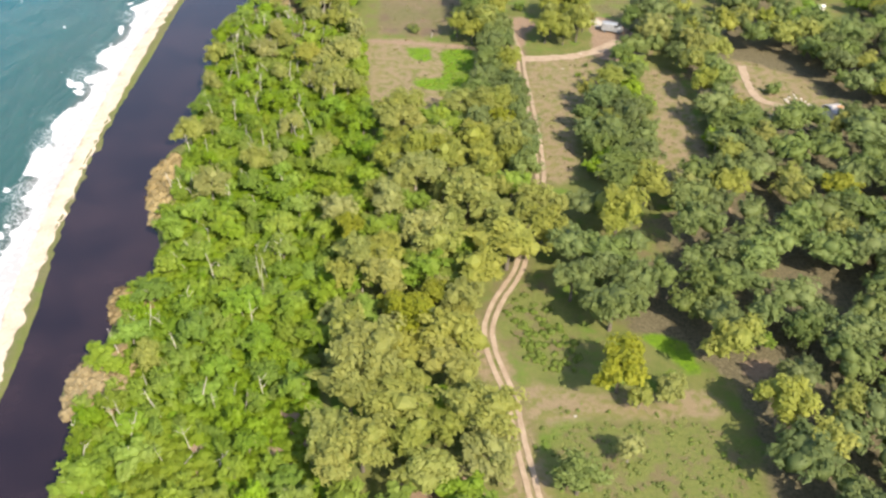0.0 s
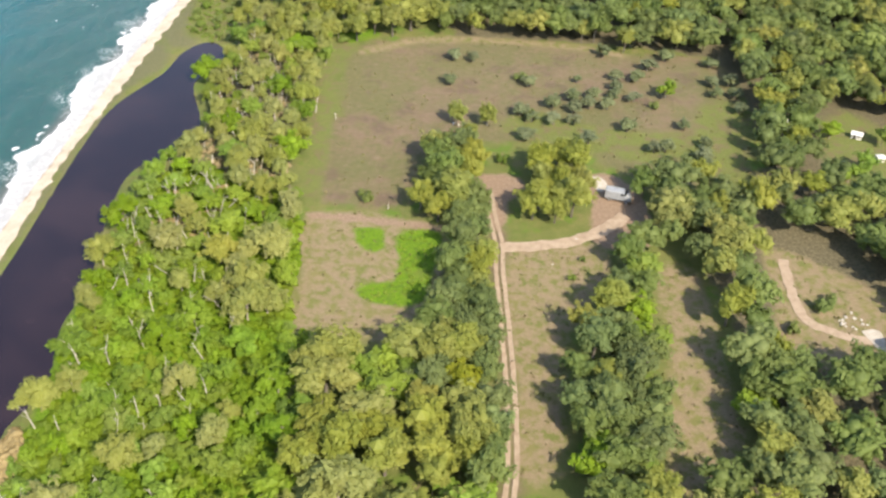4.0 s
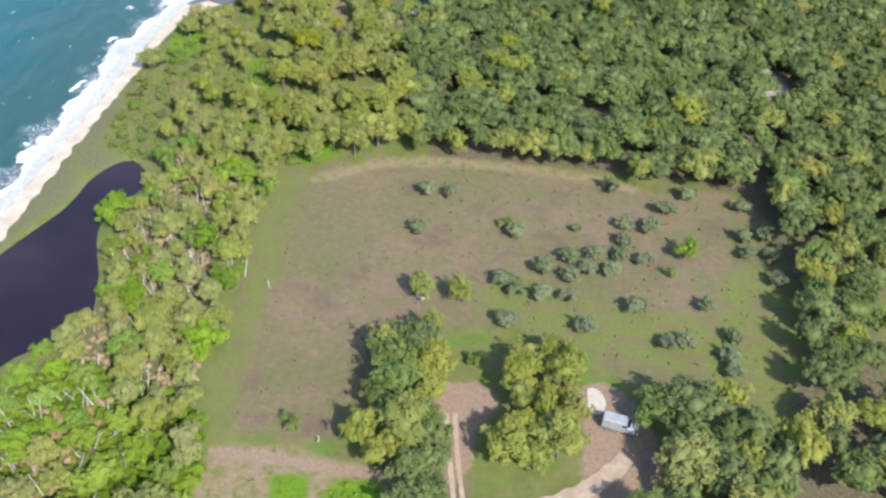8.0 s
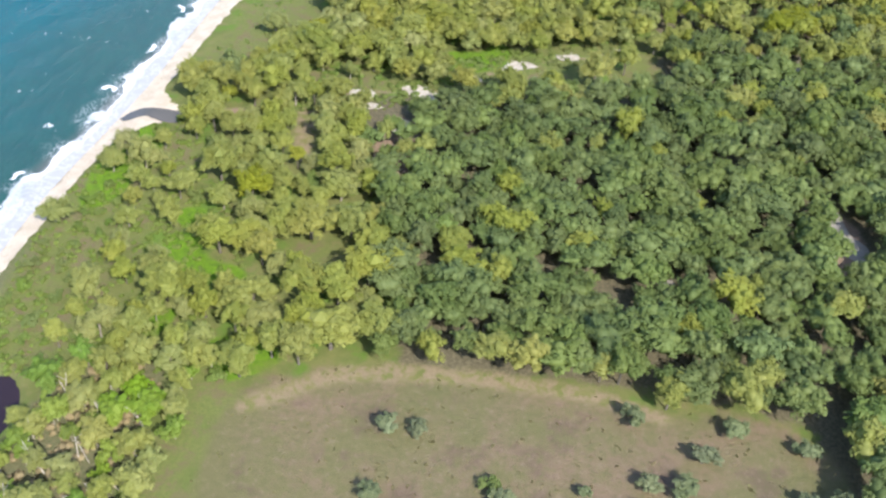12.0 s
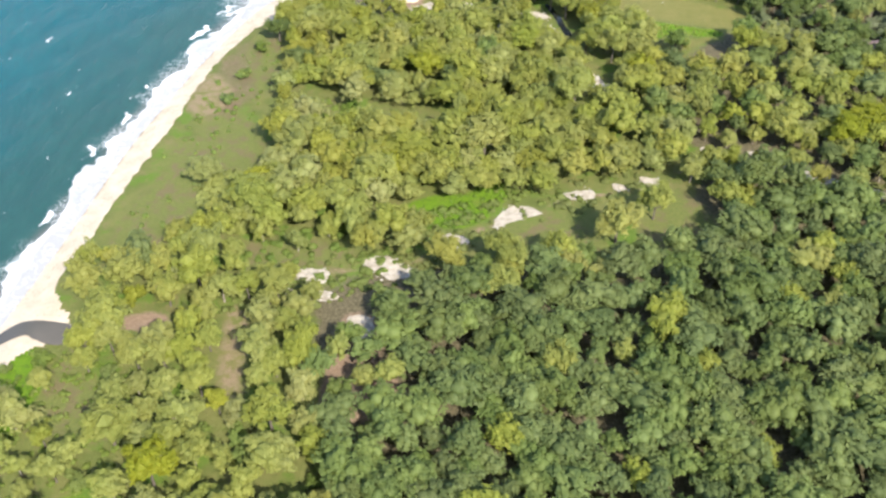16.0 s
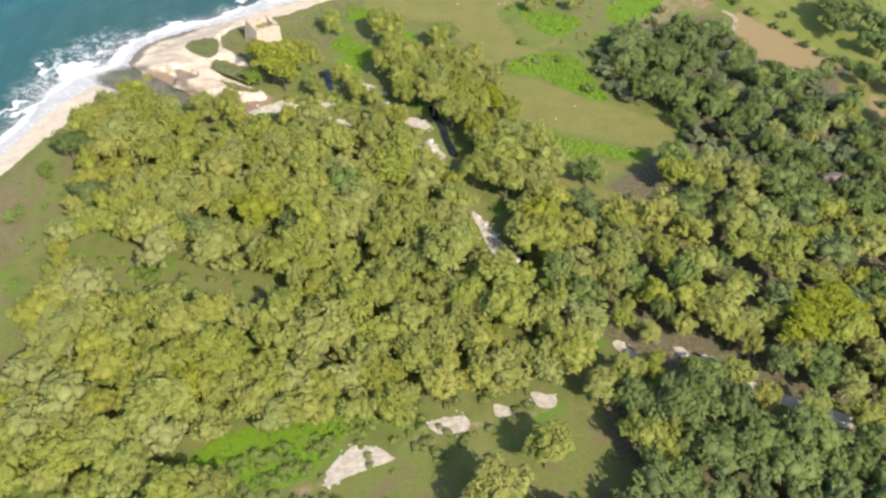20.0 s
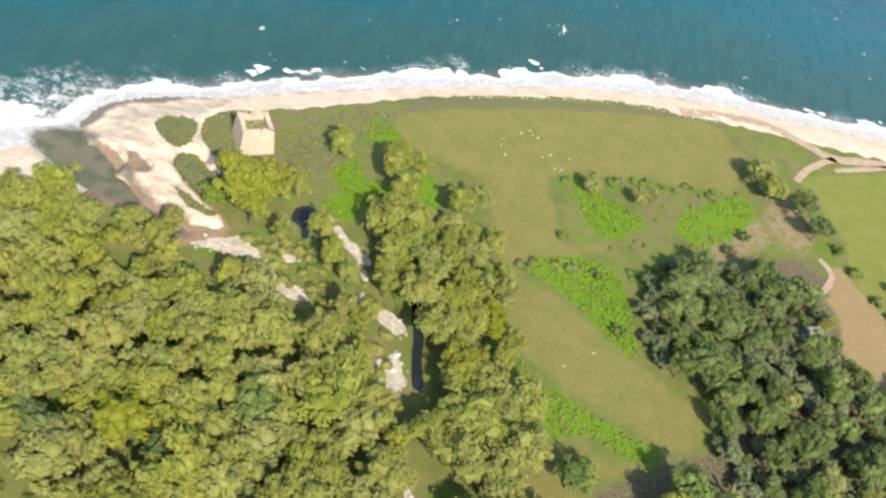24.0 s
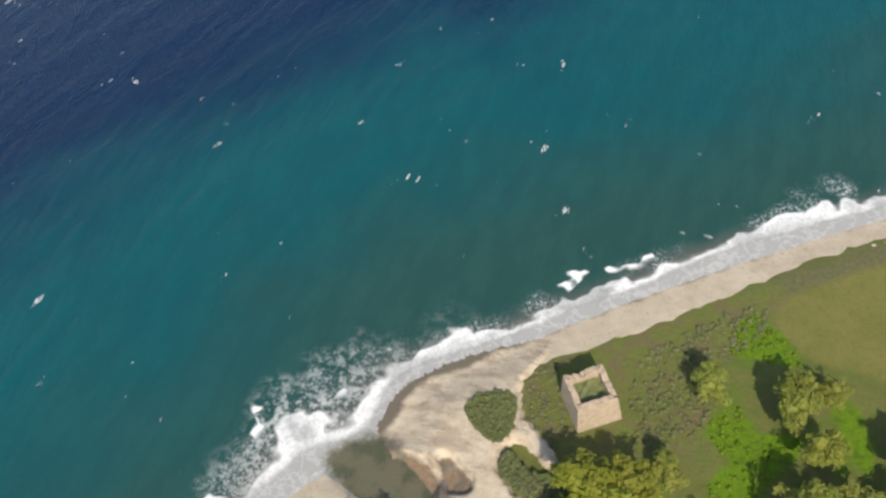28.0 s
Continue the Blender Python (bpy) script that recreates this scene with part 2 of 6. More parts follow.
def sea_material():
    n = Nodes("sea_water", 0.12)
    n.b.inputs["Specular IOR Level"].default_value = 0.24
    w = n.coords(True)
    d = n.attr("shore")
    big = n.noise(w, 0.03, 3.0)
    far = n.math("ADD", d, n.math("MULTIPLY", n.math("SUBTRACT", big, 0.5), 40.0))
    c = n.mix(n.ramp(far, 8.0, 48.0), (0.022, 0.078, 0.070), (0.002, 0.084, 0.100))
    c = n.mix(n.ramp(far, 47.0, 92.0), c, (0.0006, 0.018, 0.064))
    flow = n.put("ShaderNodeMapping", Vector=w)
    flow.inputs["Rotation"].default_value = (0, 0, radians(-35))
    flow.inputs["Scale"].default_value = (1.0, 0.35, 1.0)
    swell = n.noise(flow.outputs[0], 0.35, 5.0, 0.6)
    ripple = n.noise(flow.outputs[0], 1.3, 5.0, 0.75)
    # wave shading put into the colour: swell troughs are darkened a little
    c = n.mix(n.ramp(swell, 0.35, 0.70), n.mix(1.0, c, (0.84, 0.87, 0.90), "MULTIPLY"), c)
    # surf: one broad torn white belt, thin swash on the sand, veils of lace and single crests outside it, a few whitecaps
    lace = n.noise(w, 0.8, 6.0, 0.72)
    fine = n.noise(w, 2.2, 5.0, 0.75)
    web = n.ramp(n.math("ABSOLUTE", n.math("SUBTRACT", n.noise(w, 0.50, 4.0, 0.55), 0.5)), 0.050, 0.006)
    surge = n.attr("surge")
    s = n.math("ADD", d, n.math("MULTIPLY", n.math("SUBTRACT", n.noise(w, 0.07, 2.0), 0.5), 4.5))
    s = n.math("ADD", s, n.math("MULTIPLY", n.math("SUBTRACT", lace, 0.5), 1.1))
    s = n.math("DIVIDE", s, n.math("MULTIPLY_ADD", surge, 1.1, 1.0))
    reach = n.math("MULTIPLY_ADD", n.ramp(n.noise(w, 0.075, 3.0, 0.6), 0.38, 0.62), 3.3, 2.0)
    back = n.math("SUBTRACT", s, reach)
    torn = n.math("MULTIPLY", n.math("MULTIPLY_ADD", n.ramp(fine, 0.38, 0.58), 0.27, 0.73), n.math("MULTIPLY_ADD", n.ramp(back, -3.4, -0.2), 0.30, 0.70))
    belt = n.math("MULTIPLY", n.math("MULTIPLY", n.ramp(back, 0.35, -0.35), n.ramp(s, 0.5, 1.9)), torn)
    hollow = n.math("MULTIPLY", n.ramp(n.noise(w, 0.33, 4.0, 0.65), 0.54, 0.66), n.math("MULTIPLY", n.ramp(back, -0.7, -1.8), 0.30))
    belt = n.math("MULTIPLY", n.math("MULTIPLY", belt, n.math("SUBTRACT", 1.0, hollow)), n.math("MULTIPLY_ADD", n.ramp(n.noise(w, 0.12, 3.0, 0.6), 0.36, 0.56), 0.45, 0.55))
    swash = n.math("MULTIPLY", n.ramp(s, 3.0, 1.0), n.math("MULTIPLY_ADD", web, 0.14, 0.34))
    veil = n.math("MULTIPLY", n.math("MULTIPLY", n.ramp(back, 4.5, 0.2), n.ramp(fine, 0.46, 0.64)), n.math("MULTIPLY", n.ramp(n.noise(w, 0.085, 2.0), 0.46, 0.60), 0.55))
    veil = n.math("MAXIMUM", veil, n.math("MULTIPLY", n.math("MULTIPLY", n.ramp(back, 5.5, 1.0), n.ramp(lace, 0.44, 0.62)), n.math("MULTIPLY", surge, 0.55)))
    crest = n.math("MULTIPLY", n.math("MULTIPLY", n.ramp(back, 3.2, 2.7), n.ramp(back, 1.3, 2.2)), n.ramp(n.noise(w, 0.135, 2.0), 0.58, 0.61))
    caps = n.math("MULTIPLY", n.ramp(n.math("ADD", n.math("MULTIPLY", n.noise(w, 0.16, 2.0, 0.5), 0.5), n.math("MULTIPLY", n.noise(flow.outputs[0], 1.1, 4.0, 0.75), 0.5)), 0.652, 0.680), 0.7)
    foam = n.math("MAXIMUM", n.math("MAXIMUM", swash, belt), n.math("MAXIMUM", n.math("MAXIMUM", veil, crest), caps))
    shallow = n.ramp(s, 6.0, 0.5)
    c = n.mix(n.math("MULTIPLY", shallow, 0.8), c, (0.165, 0.145, 0.130))
    calm = n.ramp(n.math("ADD", n.attr("calm"), n.math("MULTIPLY", n.math("SUBTRACT", lace, 0.5), 3.0)), -1.6, 0.6)
    c = n.mix(calm, c, n.mix(n.ramp(n.noise(w, 0.22, 4.0, 0.6), 0.40, 0.60), (0.070, 0.078, 0.044), (0.122, 0.112, 0.072)))
    foam = n.math("MULTIPLY", foam, n.math("SUBTRACT", 1.0, n.math("MULTIPLY", calm, 0.96)))
    c = n.mix(foam, c, (0.84, 0.85, 0.86))
    n.set(n.b, "Roughness", n.math("MULTIPLY_ADD", foam, 0.7, 0.16))
    n.bump(n.math("ADD", n.math("MULTIPLY", swell, 1.2), n.math("MULTIPLY", ripple, 0.55)), 0.45, 0.7)
    return n.color(c)


def still_water(name, a, b):
    n = Nodes(name, 0.06)
    n.b.inputs["Specular IOR Level"].default_value = 0.5
    w = n.coords(True)
    n.bump(n.noise(w, 1.2, 4.0, 0.6), 0.12, 0.2)
    return n.color(n.mix(n.ramp(n.noise(w, 0.06, 4.0), 0.35, 0.7), a, b))


M_GROUND, M_SAND, M_SEA = ground_material(), sand_material(), sea_material()
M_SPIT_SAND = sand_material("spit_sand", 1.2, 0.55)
M_LAGOON = still_water("lagoon_water", (0.014, 0.009, 0.014), (0.030, 0.018, 0.022))
M_TRACK = rough_material("track_earth", (0.30, 0.225, 0.155), (0.39, 0.305, 0.22), 0.8, c=(0.24, 0.18, 0.12))
M_BED = rough_material("stream_gravel", (0.38, 0.33, 0.255), (0.58, 0.52, 0.43), 0.9, bump=0.8, distance=0.3, c=(0.30, 0.25, 0.185))
M_BROOK = still_water("brook_water", (0.075, 0.070, 0.058), (0.125, 0.112, 0.092))
M_GREY_GRAVEL = rough_material("grey_gravel", (0.24, 0.215, 0.175), (0.33, 0.30, 0.25), 0.8)
M_POOL = still_water("pool_water", (0.012, 0.016, 0.022), (0.022, 0.026, 0.026))
M_TURF = rough_material("dull_turf", (0.085, 0.115, 0.036), (0.135, 0.150, 0.055), 0.7, c=(0.17, 0.16, 0.08))
M_STONE = rough_material("pale_stone", (0.40, 0.37, 0.32), (0.54, 0.51, 0.45), 1.3, c=(0.30, 0.27, 0.23))


# ---- mesh helpers ----
def mesh_of(name, verts, faces, *materials, smooth=False):
    me = bpy.data.meshes.new(name)
    me.from_pydata([tuple(v) for v in verts], [], [tuple(f) for f in faces])
    for m in materials:
        me.materials.append(m)
    if smooth:
        me.polygons.foreach_set("use_smooth", [True] * len(me.polygons))
    me.update()
    return me


def part(name, bm, material, parent=None, label=""):
    """Links a bmesh as one mesh object under a thing or a part."""
    me = bpy.data.meshes.new(name)
    bm.to_mesh(me)
    bm.free()
    me.materials.append(material)
    ob = new(name, me)
    if parent:
        ob.parent = parent
    return tagged(ob, label)


def curve(points, step=1.0, closed=False):
    """A smooth line through points, in even short steps."""
    p = np.array(points, float)
    n = len(p)
    out = []
    for i in range(n if closed else n - 1):
        a, b, c, d = (p[(i + k) % n] if closed else p[min(max(i + k, 0), n - 1)] for k in (-1, 0, 1, 2))
        m = max(2, int(np.linalg.norm(c - b) / step))
        t = np.arange(m)[:, None] / m
        out.append(0.5 * (2 * b + (c - a) * t + (2 * a - 5 * b + 4 * c - d) * t**2 + (3 * b - a - 3 * c + d) * t**3))
    if not closed:
        out.append(p[-1:])
    return np.concatenate(out)


def depth_in(x, y, poly):
    """How far points lie inside a polygon, in metres; negative outside."""
    x, y = np.asarray(x, float), np.asarray(y, float)
    p = np.asarray(poly, float)
    best, inside = np.full(x.shape, 1e9), np.zeros(x.shape, bool)
    for (ax, ay), (bx, by) in zip(p, np.roll(p, -1, 0)):
        ex, ey = bx - ax, by - ay
        t = np.clip(((x - ax) * ex + (y - ay) * ey) / (ex * ex + ey * ey + 1e-9), 0, 1)
        best = np.minimum(best, (x - ax - t * ex) ** 2 + (y - ay - t * ey) ** 2)
        if ay != by:
            inside ^= ((ay > y) != (by > y)) & (x < ax + (y - ay) / (by - ay) * ex)
    return np.where(inside, 1, -1) * np.sqrt(best)


def near_line(x, y, line):
    """The distance to an open line."""
    best = np.full(np.shape(x), 1e9)
    for (ax, ay), (bx, by) in zip(line[:-1], line[1:]):
        ex, ey = bx - ax, by - ay
        t = np.clip(((x - ax) * ex + (y - ay) * ey) / (ex * ex + ey * ey + 1e-9), 0, 1)
        best = np.minimum(best, (x - ax - t * ex) ** 2 + (y - ay - t * ey) ** 2)
    return np.sqrt(best)


def grid_sheet(name, xs, ys, height, material, keep=None, **attrs):
    """A sheet over a grid of x and y, with float attributes on its points."""
    nx, ny = len(xs), len(ys)
    X, Y = np.meshgrid(xs, ys)
    idx = np.arange(nx * ny).reshape(ny, nx)
    quads = np.stack([idx[:-1, :-1], idx[:-1, 1:], idx[1:, 1:], idx[1:, :-1]], -1).reshape(-1, 4)
    if keep is not None:
        k = keep[:-1, :-1] | keep[:-1, 1:] | keep[1:, 1:] | keep[1:, :-1]
        quads = quads[k.ravel()]
    me = bpy.data.meshes.new(name)
    me.vertices.add(nx * ny)
    me.vertices.foreach_set("co", np.stack([X, Y, height], -1).astype(np.float32).ravel())
    me.loops.add(quads.size)
    me.loops.foreach_set("vertex_index", quads.ravel().astype(np.int32))
    me.polygons.add(len(quads))
    me.polygons.foreach_set("loop_start", np.arange(0, quads.size, 4, dtype=np.int32))
    me.polygons.foreach_set("use_smooth", np.ones(len(quads), bool))
    for k, v in attrs.items():
        a = me.attributes.new(k, "FLOAT", "POINT")
        a.data.foreach_set("value", v.astype(np.float32).ravel())
    me.materials.append(material)
    me.update(calc_edges=True)
    me.validate()
    return new(name, me)


# ---- plants ----
def ico(level):
    bm = bmesh.new()
    bmesh.ops.create_icosphere(bm, subdivisions=level, radius=1)
    v = np.array([p.co[:] for p in bm.verts])
    f = [[p.index for p in q.verts] for q in bm.faces]
    bm.free()
    return v, f


ICO_V, ICO_F = ico(1)


def crown_mesh(name, material, seed, radius, top, squash, boughs, clumps, leaves, leaf, spread=0.57, low=-0.10):
    """A crown of a few large boughs, each with several clumps of small pointed leaf sprays, uneven in outline, with gaps between."""
    r = random.Random(seed)
    verts, faces = [], []
    mid = Vector((0, 0, top - radius * squash))
    shift = Vector((r.uniform(0, 50), r.uniform(0, 50), 0))
    wide = r.uniform(0.80, 1.24)
    for i in range(boughs):
        ct = 1 - (i + 0.4) / boughs * (1 - low)
        st, ph = math.sqrt(max(0, 1 - ct * ct)), i * 2.39996 + r.uniform(-0.6, 0.6)
        way = Vector((st * math.cos(ph), st * math.sin(ph), ct))
        far = radius * spread * r.uniform(0.6, 1.15)
        bough = mid + Vector((way.x * far * wide, way.y * far / wide, way.z * far * squash))
        reach = radius * 0.42 * r.uniform(0.75, 1.25)
        base = len(verts)
        for v in ICO_V:
            p = Vector(v)
            verts.append(bough + Vector((p.x, p.y, p.z * 0.8)) * reach * (0.80 + 0.3 * noise.noise(p * 1.9 + bough * 0.7 + shift)))
        faces.extend([base + a for a in f] for f in ICO_F)
        for k in range(clumps):
            off = (Vector((r.gauss(0, 1), r.gauss(0, 1), r.gauss(0.35, 0.8))).normalized() + way * 0.4) * reach * r.uniform(0.55, 0.95)
            at = bough + Vector((off.x, off.y, off.z * 0.8))
            size = radius * 0.21 * r.uniform(0.7, 1.35)
            for _ in range(leaves):
                d = (Vector((r.gauss(0, 1), r.gauss(0, 1), r.gauss(0.3, 0.8))) + way * 0.4).normalized()
                q = at + Vector((d.x, d.y, d.z * 0.8)) * size * r.uniform(0.35, 1.25)
                nrm = (d * 0.35 + Vector((r.gauss(0, 0.2), r.gauss(0, 0.2), r.gauss(0.70, 0.15)))).normalized()
                u = Matrix.Rotation(r.uniform(0, 6.28), 3, nrm) @ nrm.orthogonal().normalized()
                v = nrm.cross(u)
                s = leaf * r.uniform(0.6, 1.3)
                b = len(verts)
                verts += [q - u * s * 0.6 - v * s * 0.45, q - u * s * 0.5 + v * s * 0.5, q + u * s - nrm * s * 0.15]
                faces.append([b, b + 1, b + 2])
    return mesh_of(name, verts, faces, material)


def tube(points, radii, sides=6):
    """A tapered bent rod through points."""
    verts, faces = [], []
    pts = [Vector(p) for p in points]
    for i, (p, r) in enumerate(zip(pts, radii)):
        way = (pts[min(i + 1, len(pts) - 1)] - pts[max(i - 1, 0)]).normalized()
        u = way.orthogonal().normalized()
        v = way.cross(u)
        verts += [p + (u * math.cos(a) + v * math.sin(a)) * r for a in (6.2832 * k / sides for k in range(sides))]
        if i:
            b = (i - 1) * sides
            faces += [[b + k, b + (k + 1) % sides, b + sides + (k + 1) % sides, b + sides + k] for k in range(sides)]
    faces.append(list(range(sides))[::-1])
    faces.append([len(verts) - sides + k for k in range(sides)])
    return verts, faces


def trunk_mesh(name, material, seed, height, girth, lean=0.1, limbs=4, reach=0.4):
    r = random.Random(seed)
    sway = Vector((r.uniform(-1, 1), r.uniform(-1, 1), 0)).normalized() * lean * height
    pts = [Vector((0, 0, -0.3)) + sway * f * f + Vector((r.uniform(-1, 1), r.uniform(-1, 1), 0)) * 0.03 * height * f + Vector((0, 0, (height + 0.3) * f)) for f in (0, 0.3, 0.6, 1.0)]
    verts, faces = tube(pts, [girth * k for k in (1.25, 0.9, 0.7, 0.35)])
    for i in range(limbs):
        a = 6.28 * i / limbs + r.uniform(-0.5, 0.5)
        start = pts[1].lerp(pts[3], r.uniform(0.2, 0.8))
        end = start + Vector((math.cos(a), math.sin(a), r.uniform(0.5, 1.0))) * height * reach
        v, f = tube([start, start.lerp(end, 0.5) + Vector((0, 0, 0.05 * height)), end], [girth * 0.5, girth * 0.36, girth * 0.15], 5)
        b = len(verts)
        verts += v
        faces += [[b + k for k in q] for q in f]
    return mesh_of(name, verts, faces, material)


# ---- plan ----
WATERLINE = [(-50, -300), (-56, 40), (-60, 104), (-62, 135), (-62, 180), (-60, 211), (-58, 240), (-55, 266), (-53, 285), (-51, 305),
             (-47, 328), (-44, 350), (-41, 378), (-38, 395), (-35, 410), (-30, 428), (-25, 441), (-20, 448), (-15.5, 454), (-14, 461),
             (-4, 470), (9, 481), (25, 493), (41, 504), (58, 515), (72, 522), (88, 529), (105, 533), (130, 540), (200, 562), (420, 640)]
SAND_WEST = [(-46.4, -300), (-52.2, 40), (-54.8, 92), (-57.4, 135), (-57.6, 180), (-56.6, 211), (-54.4, 229), (-51.4, 259), (-49, 280), (-47, 300),
             (-44, 318), (-41, 327), (-39, 345), (-36, 368), (-33, 387), (-31, 405), (-27, 420), (-20, 436), (-15, 440)]
SAND_EAST = [(-1, 466), (9, 473), (19, 481), (33, 493), (50, 504), (70, 515), (82, 518), (92, 521), (110, 525), (134, 531), (204, 552), (424, 630)]
LAGOON = [(-50, 20), (-52, 60), (-53, 92), (-56, 119), (-57, 150), (-56, 180), (-55, 213), (-53, 228), (-47, 242), (-45, 252), (-41, 258),
          (-37, 257), (-35, 250), (-39, 238), (-35, 224), (-34, 213), (-43, 204), (-44, 190), (-42, 172), (-43, 160), (-41, 148),
          (-44, 141), (-43, 128), (-41, 119), (-38, 108), (-42, 102), (-42, 92), (-45, 82), (-41, 74), (-42, 60), (-43, 20)]
MOUTH = [(-20.6, 449.2), (-16, 452.6), (-13.5, 451.5), (-9, 449.5), (-4, 446), (2, 442.5), (9, 441), (7, 439), (-2, 441.2), (-8.5, 441.3), (-14.8, 443.6), (-20, 447)]
EAST_SPIT = [(-16, 454.5), (-14.5, 460.5), (-7, 467.5), (2, 472), (1.4, 467.2), (0.4, 464.2), (1.5, 460.6), (4.4, 458.0), (7.4, 455.6), (8, 453.2), (5, 454.4),
             (2.7, 456.1), (0.6, 454.3), (1.4, 451.7), (5.2, 448.7), (9.3, 446.5), (12.6, 444.8), (13, 442.8), (6.9, 441.8), (1.2, 443.8), (-3.1, 445.2),
             (-5.3, 445.6), (-5.8, 448.7), (-8.4, 450.4), (-12.1, 450.6), (-14.8, 452.7)]
BANK_CUT = [(-12.9, 449.8), (-12.3, 450.7), (-9.6, 450.7), (-8.7, 448.8), (-8.8, 447.1), (-9.8, 448.6)]
BANK_GRASS = [(0.8, 453.4), (1.8, 454.4), (4.5, 452.4), (7.7, 452.2), (11.0, 449.3), (11.4, 447.0), (8.3, 447.1), (4.4, 449.2), (1.7, 450.9)]
SLUMP = [(-7.0, 451.4), (-5.5, 452.4), (-1.6, 449.8), (-1.2, 448.2), (-3.7, 447.0), (-5.2, 448.5)]
SPIT_GRASS = [(-5.6, 458.1), (-4.4, 461.0), (-0.6, 462.4), (0.9, 459.5), (1.0, 455.8), (-1.1, 455.0), (-3.2, 456.2)]
SPIT_STRIP = [(3.9, 446.6), (6.4, 446.1), (8.5, 445.0), (11.3, 444.7), (10.6, 443.6), (7.2, 444.1)]
WEST_SPIT = [(-28.6, 434), (-26, 441), (-23, 444.8), (-20.2, 446), (-15.3, 444.4), (-9.2, 441.6), (-8.2, 438.6), (-14.9, 438.8), (-19.6, 435.4), (-24.4, 428)]
WEST_BANK = [(-28, 424), (-24, 432), (-20, 440), (-12, 442), (3, 443), (11, 440), (9, 436), (2.5, 438), (-6, 434.5), (-12.5, 437), (-16.6, 432.5), (-20.5, 425), (-25, 418)]
NOTCH = [(-47, 315), (-45.5, 327), (-42.8, 338), (-38, 336), (-33.8, 328.6), (-39.7, 325.6), (-43, 320)]


# open ground, by what grows on it
DRY = {
    "olive field": [(-6, 258), (10, 265), (27, 267), (46, 265), (58, 261), (70, 263), (83, 254), (79, 231), (75, 212), (64, 206), (50, 209),
                    (41, 219), (26, 219), (12, 214), (10, 199), (6, 195), (-7, 196), (-8, 210), (-8, 234)],
    "coast slope": [(-31, 392), (-29, 408), (-25, 422), (-20, 420), (-17, 406), (-22, 392)],
}
HAY = {
    "fenced field": [(131.8, 462.3), (138.3, 464.1), (141.5, 459.1), (142.0, 450.7), (139.8, 443.9), (132.3, 443.6), (129.3, 444.9), (129.8, 454.0)],
    "shore meadow": [(29, 484), (43, 495), (59, 505), (79, 515), (90, 519), (96, 509), (94, 498), (78, 493), (60, 484), (62, 474), (65, 467), (74, 473),
                     (70, 468), (59, 460), (58, 455), (65, 455), (75, 450), (85, 445), (92, 442), (91, 436), (84, 434), (75, 437), (66, 439),
                     (59, 445), (56, 456), (53, 462), (49, 474), (40, 476), (34, 477)],
    "pale edge": [(73, 421.4), (88.5, 416.4), (87, 413.4), (66.4, 414.8), (63, 420.6)],
    "ploughed edge": [(63, 425), (72, 427), (84, 430), (76, 424), (66, 418)],
}
